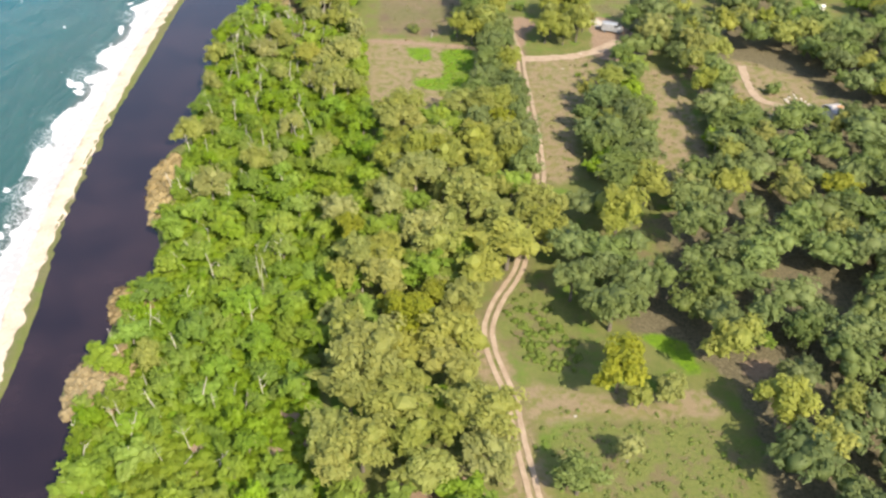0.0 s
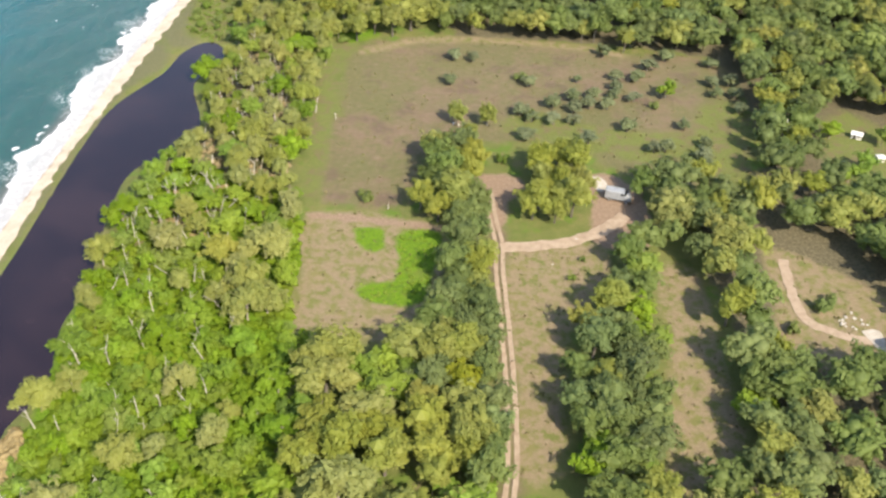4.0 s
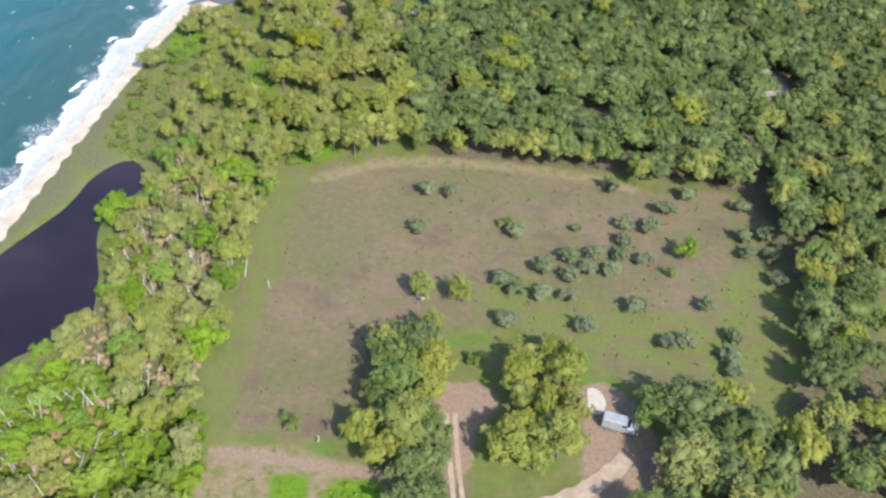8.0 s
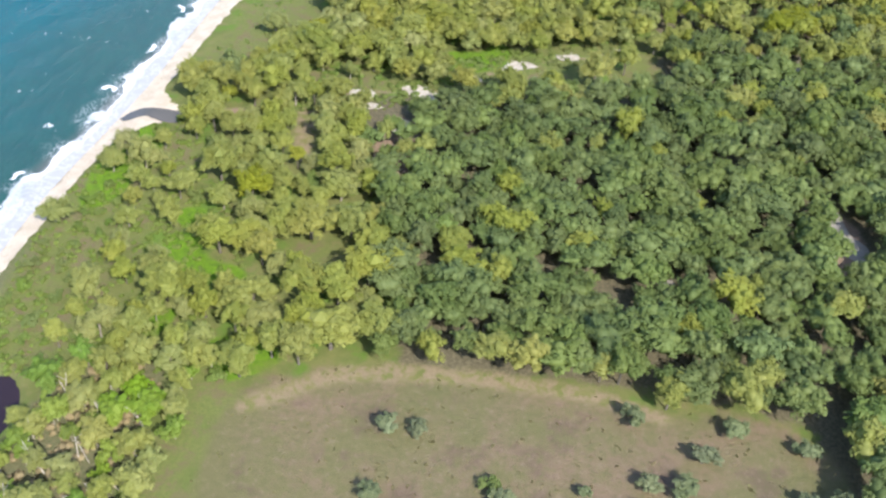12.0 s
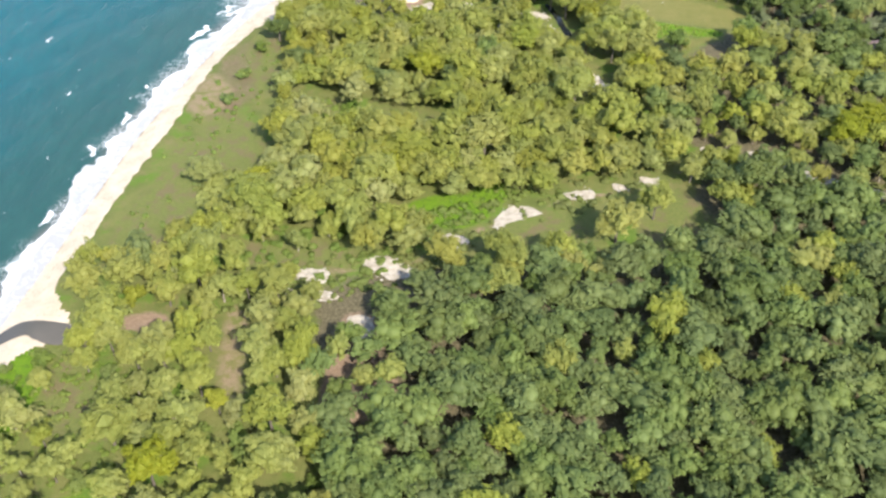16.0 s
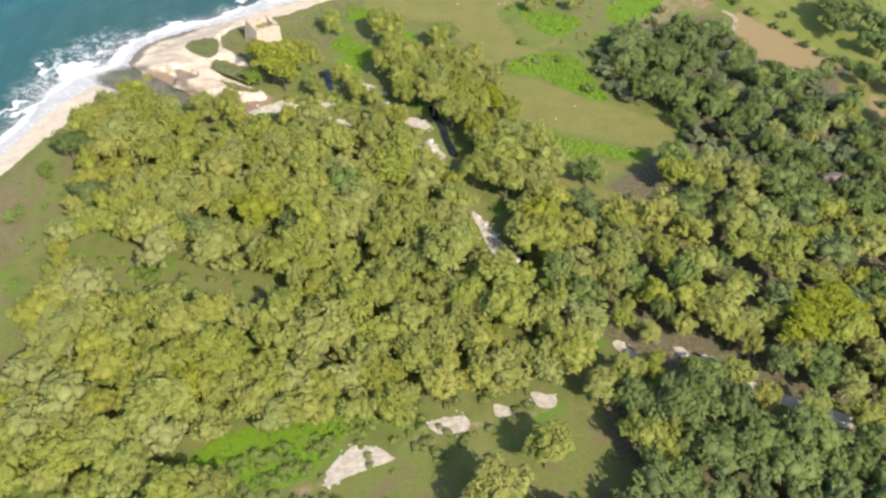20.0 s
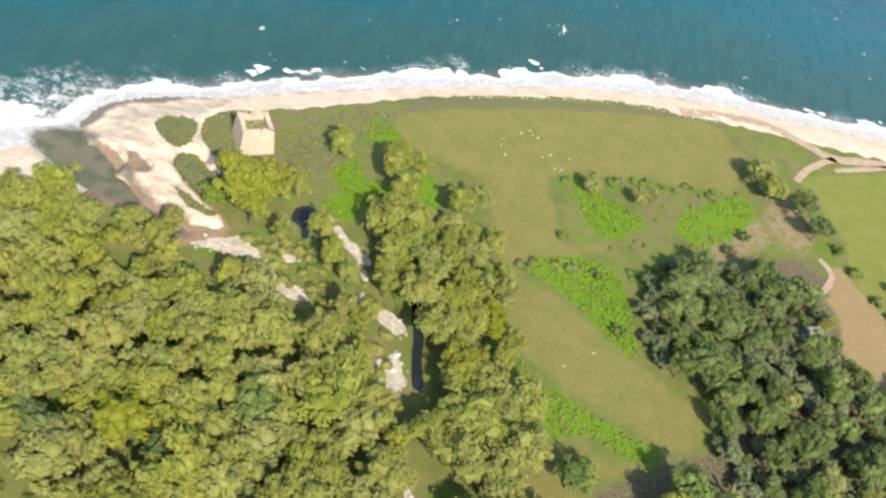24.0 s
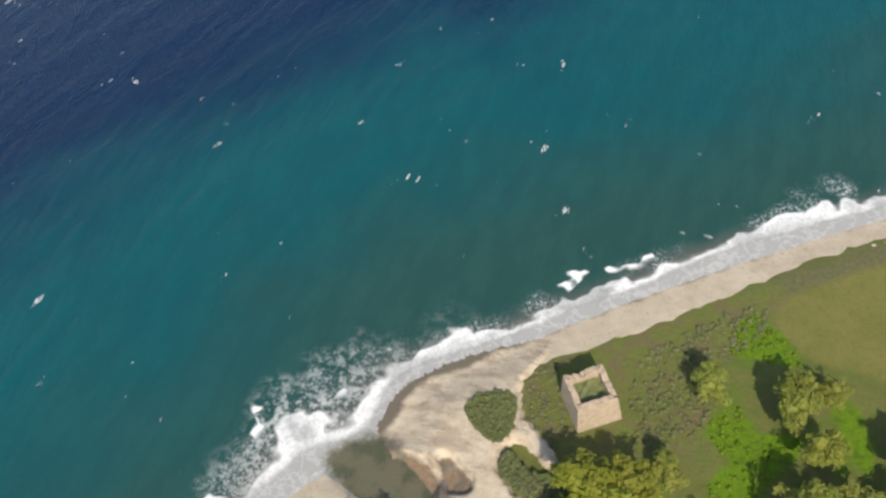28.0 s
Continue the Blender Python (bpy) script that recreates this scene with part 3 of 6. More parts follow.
LUSH = {
    "under trees": [(-26, 299), (-20.7, 300.5), (-17, 297), (-22, 294)],
    "swamp glade": [(-18.6, 150.5), (-12.9, 156.5), (-8.6, 154.7), (-8.2, 147.4), (-16.4, 148.8)],
    "field corner": [(-10.6, 269.6), (-2.9, 269.2), (-0.4, 265.4), (-6.8, 260.6), (-11.5, 265.3)],
    "dune gap": [(-25.5, 270.4), (-24.2, 274.3), (-20.7, 275.5), (-19.2, 277.2), (-18.6, 271.4), (-21.5, 268.1)],
    "dune glade": [(-25.9, 291.1), (-21.2, 293.5), (-16.6, 287.3), (-10.0, 284.9), (-9.0, 280.2), (-15.1, 280.9), (-22.1, 284.8)],
    "copse edge": [(46.5, 462.1), (49.2, 462.5), (49.8, 459.4), (47.8, 458.6)],
    "copse gap": [(37.4, 471.1), (40.1, 471.2), (42.5, 464.4), (41.2, 462.3), (38.2, 466.6)],
    "wet corner": [(7, 187), (14, 188), (13, 177), (11, 169), (6, 168), (1, 170), (1, 173), (6, 174), (7, 179)],
    "wet spot": [(-1, 188), (4, 188), (4, 182), (1, 182)],
    "glade": [(33.5, 94.1), (36.3, 94.7), (39.4, 93.2), (40.7, 87.6), (38.6, 86.8), (36.5, 90.3)],
    "swamp floor": [(-41, 172), (-42, 158), (-41, 140), (-40, 119), (-36, 109), (-40, 97), (-41, 81), (-39, 60), (-11, 60), (-13, 93), (-8, 120), (-10, 163), (-12, 184), (-24, 178)],
    "stream meadow": [(14, 361), (21, 367), (30, 367), (28, 361), (19, 358)],
    "field wedge": [(58.8, 459.2), (64.5, 463.9), (73.0, 466.5), (76.2, 462.1), (78.0, 457.5), (80.0, 448.6), (77.5, 448.7), (72.3, 452.3), (66.8, 456.0), (61.7, 457.3)],
    "wood edge": [(58.2, 442.0), (62.9, 439.1), (66.7, 435.9), (70.2, 436.3), (75.7, 434.8), (82.0, 433.6), (85.7, 432.0), (82.5, 429.5), (74.5, 431.0), (68.5, 428.3), (65.1, 435.2)],
    "tower green": [(24.7, 475.7), (24.5, 479.6), (26.7, 482.2), (33.4, 476.8), (32.1, 475.1), (29.0, 475.4), (26.5, 474.5)],
    "stream green": [(23.6, 463.1), (24.8, 466.8), (27.2, 468.2), (29.0, 464.9), (32.6, 465.5), (34.7, 465.8), (33.3, 461.0), (30.5, 456.9), (30.1, 454.1), (26.1, 455.1), (24.7, 456.2), (26.6, 460.1)],
    "slope green": [(62.9, 485.4), (66.4, 484.4), (70.5, 483.0), (77.9, 481.3), (76.3, 476.2), (73.0, 472.9), (68.5, 474.2), (65.1, 480.0)],
    "slope end": [(84.1, 484.9), (95.4, 498), (99, 492.5), (88.8, 478.9)],
    "stream glade": [(15.1, 359.3), (19.0, 363.1), (25.9, 366.9), (32.2, 372.4), (35.1, 368.3), (30.8, 360.9), (24.8, 357.6)],
    "shore green": [(-43, 322), (-38, 326), (-34, 318), (-38, 300), (-44, 300)],
}
GREEN = {
    "south lawn": [(19.5, 76.4), (30, 77.4), (41, 77), (43, 66), (38, 55), (22, 55), (17.5, 64)],
    "coast green": [(-31.0, 379.4), (-24.2, 385.6), (-18.4, 380.5), (-21.2, 372.5), (-27.2, 370.0), (-30.9, 371.3)],
    "slope": [(76.4, 485.0), (94.9, 499.0), (98.3, 506.5), (104.3, 502.6), (98.5, 495.8), (88.6, 485.3), (79.7, 474.2), (74.5, 473.0)],
    "lane glade": [(25.8, 118.6), (32.1, 119.4), (41.6, 122.4), (42.0, 115.8), (40.3, 112.0), (35.4, 113.1), (31.1, 112.9), (26.8, 112.8)],
    "oak path": [(56.9, 110.0), (57.8, 107.6), (63.4, 102.1), (65.4, 101.0), (64.0, 99.4), (60.5, 100.9), (56.6, 106.4)],
    "east green": [(93.0, 223.3), (97, 233), (104.3, 237.9), (110.8, 231.3), (118, 233), (108.3, 202.9), (99.1, 206.6), (91.0, 203)],
    "tall tree gap": [(-3.7, 296.2), (3.1, 293.7), (5.3, 285.5), (2.3, 285.1), (-3.6, 289.2)],
    "brook glade": [(-31.9, 317.7), (-25.1, 318.8), (-23.2, 310.6), (-28.9, 310.7)],
    "mouth glade": [(7.1, 437.2), (13.3, 436.4), (15.8, 435.5), (14.7, 430.8), (10.0, 433.6)],
    "bar glade": [(22.5, 438.8), (26.4, 440.8), (29.4, 440.5), (29.1, 437.4), (24.3, 438.5)],
    "east edge": [(72, 238), (80, 240), (82, 230), (77, 222), (74, 203), (67, 203), (70, 217), (68, 226)],
    "west edge": [(-9, 237), (-8, 252), (-5, 260), (-10, 264), (-15, 248), (-14, 231), (-12, 215), (-11, 196), (-8.5, 197), (-8.5, 216)],
    "coast slope": [(-34, 350), (-29, 378), (-22, 392), (-14, 384), (-12, 372), (-24, 350)],
    "south glade": [(13, 97), (18, 108), (24, 99), (25, 90), (19, 86), (14.5, 90)],
    "field foot": [(28, 222), (60, 212), (75, 208), (72, 224), (50, 226), (34, 232)],
    "shore slope": [(-46, 262), (-34, 262), (-28, 300), (-32, 330), (-44, 322), (-47, 300)],
    "tower turf": [(3, 470), (28, 488), (29, 483), (23, 470), (26, 466), (22, 459), (13, 459), (9, 457), (3, 459)],
    "bend meadow": [(31.1, 357.2), (39.3, 361.5), (45.5, 362.9), (50.3, 356.9), (54.9, 352.4), (57.5, 350.4), (56.0, 348.1), (51.3, 349.0), (46.5, 351.0), (41.7, 354.1), (36.7, 355.1)],
    "fork meadow": [(57.8, 356.8), (60.2, 362.0), (67.2, 371.5), (70.3, 366.3), (73.4, 361.6), (69.3, 355.7), (61.4, 352.3)],
    "strip glade": [(-12.1, 230.5), (-8, 234.3), (-8.7, 250.3), (-6.4, 257.6), (-7.3, 239), (-6.1, 225.8), (-11.1, 226.3)],
    "wood glade": [(-3, 391.5), (1, 394.5), (9, 395.7), (21, 392.5), (21, 387.8), (10, 386.5), (0, 386)],
    "west glade": [(-7.7, 399), (-0.2, 397.8), (-0.4, 391.3), (-4.4, 389.8)],
    "low glade": [(14.6, 361.4), (22.8, 364.5), (32.2, 365.8), (29.4, 360), (17.4, 357.8)],
    "coast foot": [(-24, 420), (-20, 436), (-14, 410), (-18, 400)],
    "bank glade": [(-13.7, 349.5), (-7.5, 352.3), (-1.7, 353.5), (6.3, 351.7), (7.4, 347.3), (-0.8, 344.9), (-6.0, 345.8), (-11.8, 345.7)],
}
LIME = {
    "lime field": [(109.2, 510.5), (119.7, 519.0), (143.2, 533.0), (150.5, 532.4), (161.2, 509.9), (146.9, 465.7), (141.9, 468.3), (134.1, 470.7), (129.0, 475.0), (122.7, 479.6), (118.3, 489.3), (117.4, 498.3)],
}
RED = {
    "bare corner": [(135.7, 455.2), (138.4, 455.8), (136.9, 447.2), (134.0, 445.8)],
    "red field": [(115.6, 488.6), (118.7, 485.0), (129.0, 475.0), (134.1, 468.4), (130.1, 464.7), (119.4, 459.2), (115.7, 463.8), (115.3, 473.7), (112.9, 479.2)],
}
STUBBLE = {
    "tan coast": [(-32.6, 396.7), (-30.0, 407.2), (-23.8, 400.2), (-24.8, 391.9), (-29.6, 390.2)],
    "brown strip": [(-7.0, 317.3), (-9.1, 324.8), (-10.0, 336.0), (-6.6, 336.3), (-5.0, 325.2), (-4.6, 316.3)],
    "dry slope": [(102.0, 501.3), (105.5, 503.3), (111.2, 492.7), (106.5, 488.6), (102.0, 492.7)],
    "small field": [(-9, 192), (14, 189), (13, 171), (10, 160), (2, 160), (-8, 161), (-9, 176)],
    "bare slope": [(89.5, 480.2), (96.3, 489.6), (100.3, 492.6), (102.0, 487.8), (94.5, 477.6), (90.2, 476.8)],
    "tan band": [(15.9, 85), (24.7, 82.4), (40.2, 83.4), (40.6, 78.4), (28, 78.8), (16.7, 77.6)],
    "verge": [(9.7, 98), (11.6, 94), (12.7, 83.3), (9.1, 86.4)],
    "field rim": [(-4, 258), (10, 265.5), (27, 267), (46, 265.5), (58, 262), (58, 259.5), (46, 262.5), (27, 263.8), (10, 262), (-3, 255)],
    "track side": [(9, 93), (13, 95), (14, 88), (15, 78), (18, 64), (12, 60), (12, 80), (9, 88)],
    "south clearing": [(26, 78), (40, 79), (38, 84), (31, 81)],
    "road clearing": [(72, 187), (83, 181), (89, 173), (87, 160), (76, 158), (66, 159), (69, 172)],
    "middle strip": [(51, 180), (58, 179), (57, 158), (57, 147), (54, 139), (45, 132), (45, 141), (49, 161)],
    "track field": [(26, 182), (42, 186), (42, 176), (34, 163), (32, 152), (30, 136), (24, 136), (25, 151)],
}
SOIL = {
    "wood gap four": [(63.6, 284.4), (67.4, 285.9), (67.7, 283.1), (64.6, 280.9)],
    "oak gap": [(49.9, 128.4), (56.1, 128.6), (54.8, 125.7), (49.7, 125.5)],
    "oak spot": [(47.3, 89.4), (50.5, 89.4), (50.4, 86.9), (48.5, 85.5), (47.2, 85.9)],
    "shore spot": [(-24.6, 328.4), (-21.7, 328.2), (-21.6, 326.3), (-23.8, 326.4)],
    "shore gap": [(-26.7, 332.5), (-21.6, 335.1), (-18.4, 332.8), (-20.3, 330.6), (-25.2, 330.4)],
    "yard": [(43, 208), (48, 208), (52, 202), (53, 195), (55, 189), (46, 185), (41, 187), (42, 196)],
    "yard loop": [(21, 206), (28, 207), (30, 203), (27, 198), (26, 192), (23, 189), (22, 197)],
    "mouth flats": [(-18, 455), (-9, 452.5), (0, 450.5), (9, 447), (14, 444), (13, 439), (7, 437.6), (-2, 439.6), (-9, 439.6), (-16, 442.4), (-22, 446)],
    "field path": [(-9, 192), (2, 191.5), (14, 190), (14, 188.4), (2, 189.6), (-9, 190.4)],
    "oak clearing": [(93, 315), (99, 315), (101, 303), (91, 293), (95, 306)],
    "wood gap": [(51, 282), (56, 283), (58, 279), (52, 277)],
    "wood gap two": [(60, 291), (64, 288), (63, 285)],
    "wood gap three": [(70.5, 299.5), (74.5, 301), (76, 297.4), (72, 296)],
    "wash": [(9, 336), (14, 335), (16, 325), (20, 321), (14, 315), (8, 316), (7, 326)],
    "south patch": [(-29, 74), (-26, 74), (-23, 69), (-28, 67)],
    "south gap": [(-17, 79), (-12, 79), (-12, 70), (-17, 71)],
    "tree gap": [(0, 70), (8, 70), (8, 64), (0, 63)],
}
MARSH = {
    "dead wood": [(-37, 187), (-33, 198), (-27, 201), (-24.5, 194), (-27, 183), (-34, 182)],
    "reed one": [(-44, 140), (-41, 138), (-39, 120), (-42, 120), (-45, 132)],
    "reed two": [(-43, 103), (-38, 101), (-37, 95), (-42, 96)],
    "reed three": [(-42, 90), (-37, 88), (-38, 78), (-44, 78), (-44, 85)],
    "dune grass": [(-52, 262), (-46, 254), (-37, 259), (-32, 275), (-36, 300), (-43, 318), (-47, 300), (-49, 280)],
    "bar grass": [(-55, 60), (-53, 60), (-55, 110), (-57, 150), (-56, 200), (-53, 230), (-47, 245), (-52, 258), (-56, 225), (-58, 180), (-58, 130)],
    "tower scrub": [(3, 470), (28, 488), (29, 483), (23, 470), (26, 466), (22, 459), (13, 459), (9, 457), (3, 459)],
    "bank reeds": [(-34, 206), (-32, 225), (-36, 240), (-30, 262), (-17, 262), (-17, 240), (-15, 215), (-16, 200)],
    "ridge": [(28, 488), (37, 495), (58, 507), (92, 524), (93, 520), (59, 504), (30, 485)],
}
LITTER = {
    "oak wood": [(4, 340), (16, 300), (19, 265), (44, 267), (75, 263), (82, 250), (80, 215), (66, 203), (60, 180), (63, 150), (52, 130), (36, 120), (30, 100), (45, 80), (42, 20), (112, 20), (144, 170), (144, 380), (100, 372), (74, 376), (60, 352), (34, 348)],
    "east wood": [(98, 470), (112, 485), (152, 440), (152, 376), (100, 376), (72, 386), (76, 420), (96, 440)],
}
TRACK = [(14, 20), (16, 55), (15, 66), (14, 75), (13.5, 82), (11.8, 89), (11.5, 96), (14, 103), (17, 109), (20, 120), (23, 133), (24, 145), (24.2, 160), (24, 178), (24.3, 185), (23.5, 193), (23, 201)]
BRANCH = [(24.5, 184), (31, 185), (38, 187), (44, 191), (48, 195)]
EAST_ROAD = [(74, 184), (73, 176), (73, 169), (76, 166), (81, 164), (88, 164)]
SHORE_ROAD = [(82, 519), (93, 524), (102, 526), (111, 524), (117, 523), (129, 528), (160, 540)]
SHORE_LOOP = [(117, 523), (111, 516), (108, 510)]
FIELD_LANE = [(112.1, 488.5), (113.8, 487.0), (114.4, 484.3), (112.6, 480.2), (109.9, 477.6)]
FAR_ROAD = [(116.8, 518.6), (131.6, 528.3), (143.2, 533.3), (151.2, 534.9), (154.6, 527.8), (158.8, 519.7), (162.8, 514.7)]
BED_WEST = [(-9, 341), (2, 345), (14, 347), (19, 349), (26, 355), (35, 361), (40, 364), (48, 368), (62, 372), (74, 382), (86, 381), (94, 377), (108, 371), (150, 362)]
BED_NORTH = [(72, 379), (64, 388), (60, 395), (58, 404), (53, 411), (49, 420), (45, 430), (37, 438), (33, 448), (29, 452)]
BED_MOUTH = [(42, 431), (34, 433), (28, 435.5), (22, 438), (15, 440), (9, 440.5)]

# ---- ground, sea and waters ----
SEA = np.concatenate([curve(WATERLINE, 2.0), [(3000, 1500), (3000, 4500), (-4500, 4500), (-4500, -3000), (-400, -3000)]])
FIELDS = {"dry": DRY, "hay": HAY, "green": GREEN, "lush": LUSH, "soil": SOIL, "stubble": STUBBLE, "lime": LIME, "red": RED, "marsh": MARSH, "litter": LITTER}
GX = np.concatenate([[-4000, -1500, -600, -300, -150], np.arange(-90, 150.1, 1.0), [160, 180, 220, 300, 500, 1200, 4000]])
GY = np.concatenate([[-3000, -1000, -400, -150, -60, 0, 30], np.arange(50, 560.1, 1.0), [570, 590, 630, 700, 900, 1500, 4000]])
MX, MY = np.meshgrid(GX, GY)
SHORE = depth_in(MX, MY, SEA)
POND = depth_in(MX, MY, curve(LAGOON, 2.0, True))
OUTFALL = depth_in(MX, MY, curve(MOUTH, 1.5, True))
SEA_LEVEL, POND_LEVEL = -0.75, -0.35


def step(v, a, b):
    t = np.clip((v - a) / (b - a), 0, 1)
    return t * t * (3 - 2 * t)


HEIGHT = 0.0 - 1.0 * step(-SHORE, 7.0, -1.0) - 0.9 * step(POND, -1.2, 2.0) - 1.25 * step(OUTFALL, -1.0, 1.2) - 7.0 * step(SHORE, 1.0, 90.0)
masks = {k: np.maximum.reduce([depth_in(MX, MY, curve(p, 2.0, True)) for p in v.values()]).clip(-8, 8) for k, v in FIELDS.items()}
masks["dry"] = np.maximum(masks["dry"], (1.7 - near_line(MX, MY, curve(TRACK, 2.0))).clip(-8, 8))
for bed in (BED_WEST, BED_NORTH, BED_MOUTH):
    masks["soil"] = np.maximum(masks["soil"], ((0.0 if bed is BED_WEST else 0.1) - near_line(MX, MY, curve(bed, 2.0))).clip(-8, 8))
ground = grid_sheet("ground", GX, GY, HEIGHT, M_GROUND, **masks)
tagged(ground, "grassy coastal plain with dry fields and green meadows", "ground", kind="structure")


def ground_z(x, y):
    """The ground's height at a place."""
    i, j = int(np.clip(np.searchsorted(GX, x) - 1, 0, len(GX) - 2)), int(np.clip(np.searchsorted(GY, y) - 1, 0, len(GY) - 2))
    u, v = (x - GX[i]) / (GX[i + 1] - GX[i]), (y - GY[j]) / (GY[j + 1] - GY[j])
    a, b = HEIGHT[j, i] * (1 - u) + HEIGHT[j, i + 1] * u, HEIGHT[j + 1, i] * (1 - u) + HEIGHT[j + 1, i + 1] * u
    return float(a * (1 - v) + b * v)


sx = np.concatenate([[-4000, -1500, -700, -400, -250], np.arange(-180, 180.1, 1.5), [200, 300, 600, 3000]])
sy = np.concatenate([[-3000, -1000, -300, -60], np.arange(20, 640.1, 1.5), [680, 800, 1200, 4000]])
WX, WY = np.meshgrid(sx, sy)
far_out = depth_in(WX, WY, SEA)
calm_in = depth_in(WX, WY, curve(MOUTH, 1.5, True)).clip(-9, 9)
swell = 0.035 * np.sin(0.55 * (0.80 * WX - 0.60 * WY) + 0.8 * np.sin(0.05 * WX + 0.07 * WY)) * step(far_out, 2, 20)
sea = grid_sheet("sea", sx, sy, SEA_LEVEL + swell, M_SEA, keep=(far_out > -5) | (calm_in > -2.5), shore=far_out, calm=calm_in, surge=np.exp(-((WX + 26) ** 2 + (WY - 453) ** 2) / 260))
tagged(sea, "blue-green sea with white surf along the shore", "sea", kind="structure")


def sheet_between(name, a, b, material, across=6, lift=0.06, wobble=0.45, step_m=1.0):
    """A sheet laid on the ground between two lines that run side by side, its second edge ragged."""
    a, b = curve(a, step_m), curve(b, step_m)
    n = max(len(a), len(b))
    rs = lambda c: np.stack([np.interp(np.linspace(0, 1, n), np.linspace(0, 1, len(c)), c[:, k]) for k in (0, 1)], -1)
    a = np.array([a[np.argmin(((a - q) ** 2).sum(1))] for q in rs(b)])
    b = rs(b)
    verts, faces, shore = [], [], []
    for i in range(n):
        w = b[i] - a[i]
        long = np.linalg.norm(w) + 1e-6
        w = w / long
        out = b[i] + w * (noise.noise((b[i][0] * 0.35, b[i][1] * 0.35, 3)) * 2 + noise.noise((b[i][0] * 1.3, b[i][1] * 1.3, 5))) * wobble
        start = a[i] - w * 2.5
        for k in range(across + 1):
            p = start + (out - start) * k / across
            verts.append((p[0], p[1], ground_z(*p) + lift + (0.05 * noise.noise((p[0], p[1], 0)) if 0 < k < across else 0)))
            shore.append(np.dot(p - a[i], w))
        if i:
            q = (i - 1) * (across + 1)
            faces += [(q + k, q + k + 1, q + across + 2 + k, q + across + 1 + k) for k in range(across)]
    me = mesh_of(name, verts, faces, material, smooth=True)
    me.attributes.new("shore", "FLOAT", "POINT").data.foreach_set("value", shore)
    return new(name, me)


def patch(name, outline, material, lift=0.05, wobble=0.35, level=None, step_m=0.8):
    """A flat piece of ground or water with a ragged outline."""
    line = curve(outline, step_m, True)
    bm = bmesh.new()
    mid = line.mean(0)
    vs = []
    for p in line:
        k = noise.noise((p[0] * 0.5, p[1] * 0.5, 7)) * wobble * 2 + noise.noise((p[0] * 1.7, p[1] * 1.7, 9)) * wobble
        d = (p - mid) / (np.linalg.norm(p - mid) + 1e-6)
        q = p + d * k
        vs.append(bm.verts.new((q[0], q[1], (ground_z(*q) + lift) if level is None else level)))
    bm.faces.new(vs)
    bmesh.ops.triangulate(bm, faces=bm.faces[:])
    bmesh.ops.recalc_face_normals(bm, faces=bm.faces[:])
    if sum(f.normal.z for f in bm.faces) < 0:
        bmesh.ops.reverse_faces(bm, faces=bm.faces[:])
    return part(name, bm, material)


lagoon = patch("lagoon", LAGOON, M_LAGOON, wobble=0.5, level=POND_LEVEL)
tagged(lagoon, "still dark lagoon water behind the sand bar", "lagoon", kind="structure")
split = 18
beach = sheet_between("beach", WATERLINE[:split], SAND_WEST, M_SAND)
tagged(beach, "narrow pale sand beach beside the lagoon", "beach", kind="structure")
beach_two = sheet_between("beach", WATERLINE[19:], SAND_EAST, M_SAND)
tagged(beach_two, "curved pale sand beach below the meadow", "beach", kind="structure")
xs, ys = np.arange(-18, 15.1, 0.33), np.arange(440, 474.1, 0.33)
PX, PY = np.meshgrid(xs, ys)
inner = depth_in(PX, PY, curve(EAST_SPIT, 0.7, True)) + np.array([[0.35 * noise.noise((p * 0.9, q * 0.9, 4)) + 0.2 * noise.noise((p * 2.3, q * 2.3, 4)) for p in xs] for q in ys])
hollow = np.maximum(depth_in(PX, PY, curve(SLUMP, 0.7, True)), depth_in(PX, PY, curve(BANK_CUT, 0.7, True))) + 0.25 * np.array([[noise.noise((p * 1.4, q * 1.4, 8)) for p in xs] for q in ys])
rough = np.array([[noise.noise((p * 0.8, q * 0.8, 1)) + 0.6 * noise.noise((p * 2.2, q * 2.2, 2)) for p in xs] for q in ys])
sea_gap = -depth_in(PX, PY, SEA)
mound = 1.15 * step(inner, 0, 0.8) * step(sea_gap, 1.5, 9.0)
# shore runs low in the hollows, so their shade is painted as dark sand
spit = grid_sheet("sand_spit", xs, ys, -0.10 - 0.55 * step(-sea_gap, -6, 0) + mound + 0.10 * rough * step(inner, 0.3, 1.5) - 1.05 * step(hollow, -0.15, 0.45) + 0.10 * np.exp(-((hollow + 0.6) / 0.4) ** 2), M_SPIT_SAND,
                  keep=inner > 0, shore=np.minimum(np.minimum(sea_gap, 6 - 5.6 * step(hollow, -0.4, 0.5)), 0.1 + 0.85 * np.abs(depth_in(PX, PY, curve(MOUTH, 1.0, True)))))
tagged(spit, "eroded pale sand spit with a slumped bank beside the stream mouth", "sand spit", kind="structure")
for outline, height in ((SPIT_GRASS, 1.12), (SPIT_STRIP, 1.10), (BANK_GRASS, 1.08)):
    tagged(patch("grass_patch", outline, M_TURF, 0, 0.25, level=height, step_m=0.35), "patch of dull green grass on the sand spit", "grass", kind="structure")


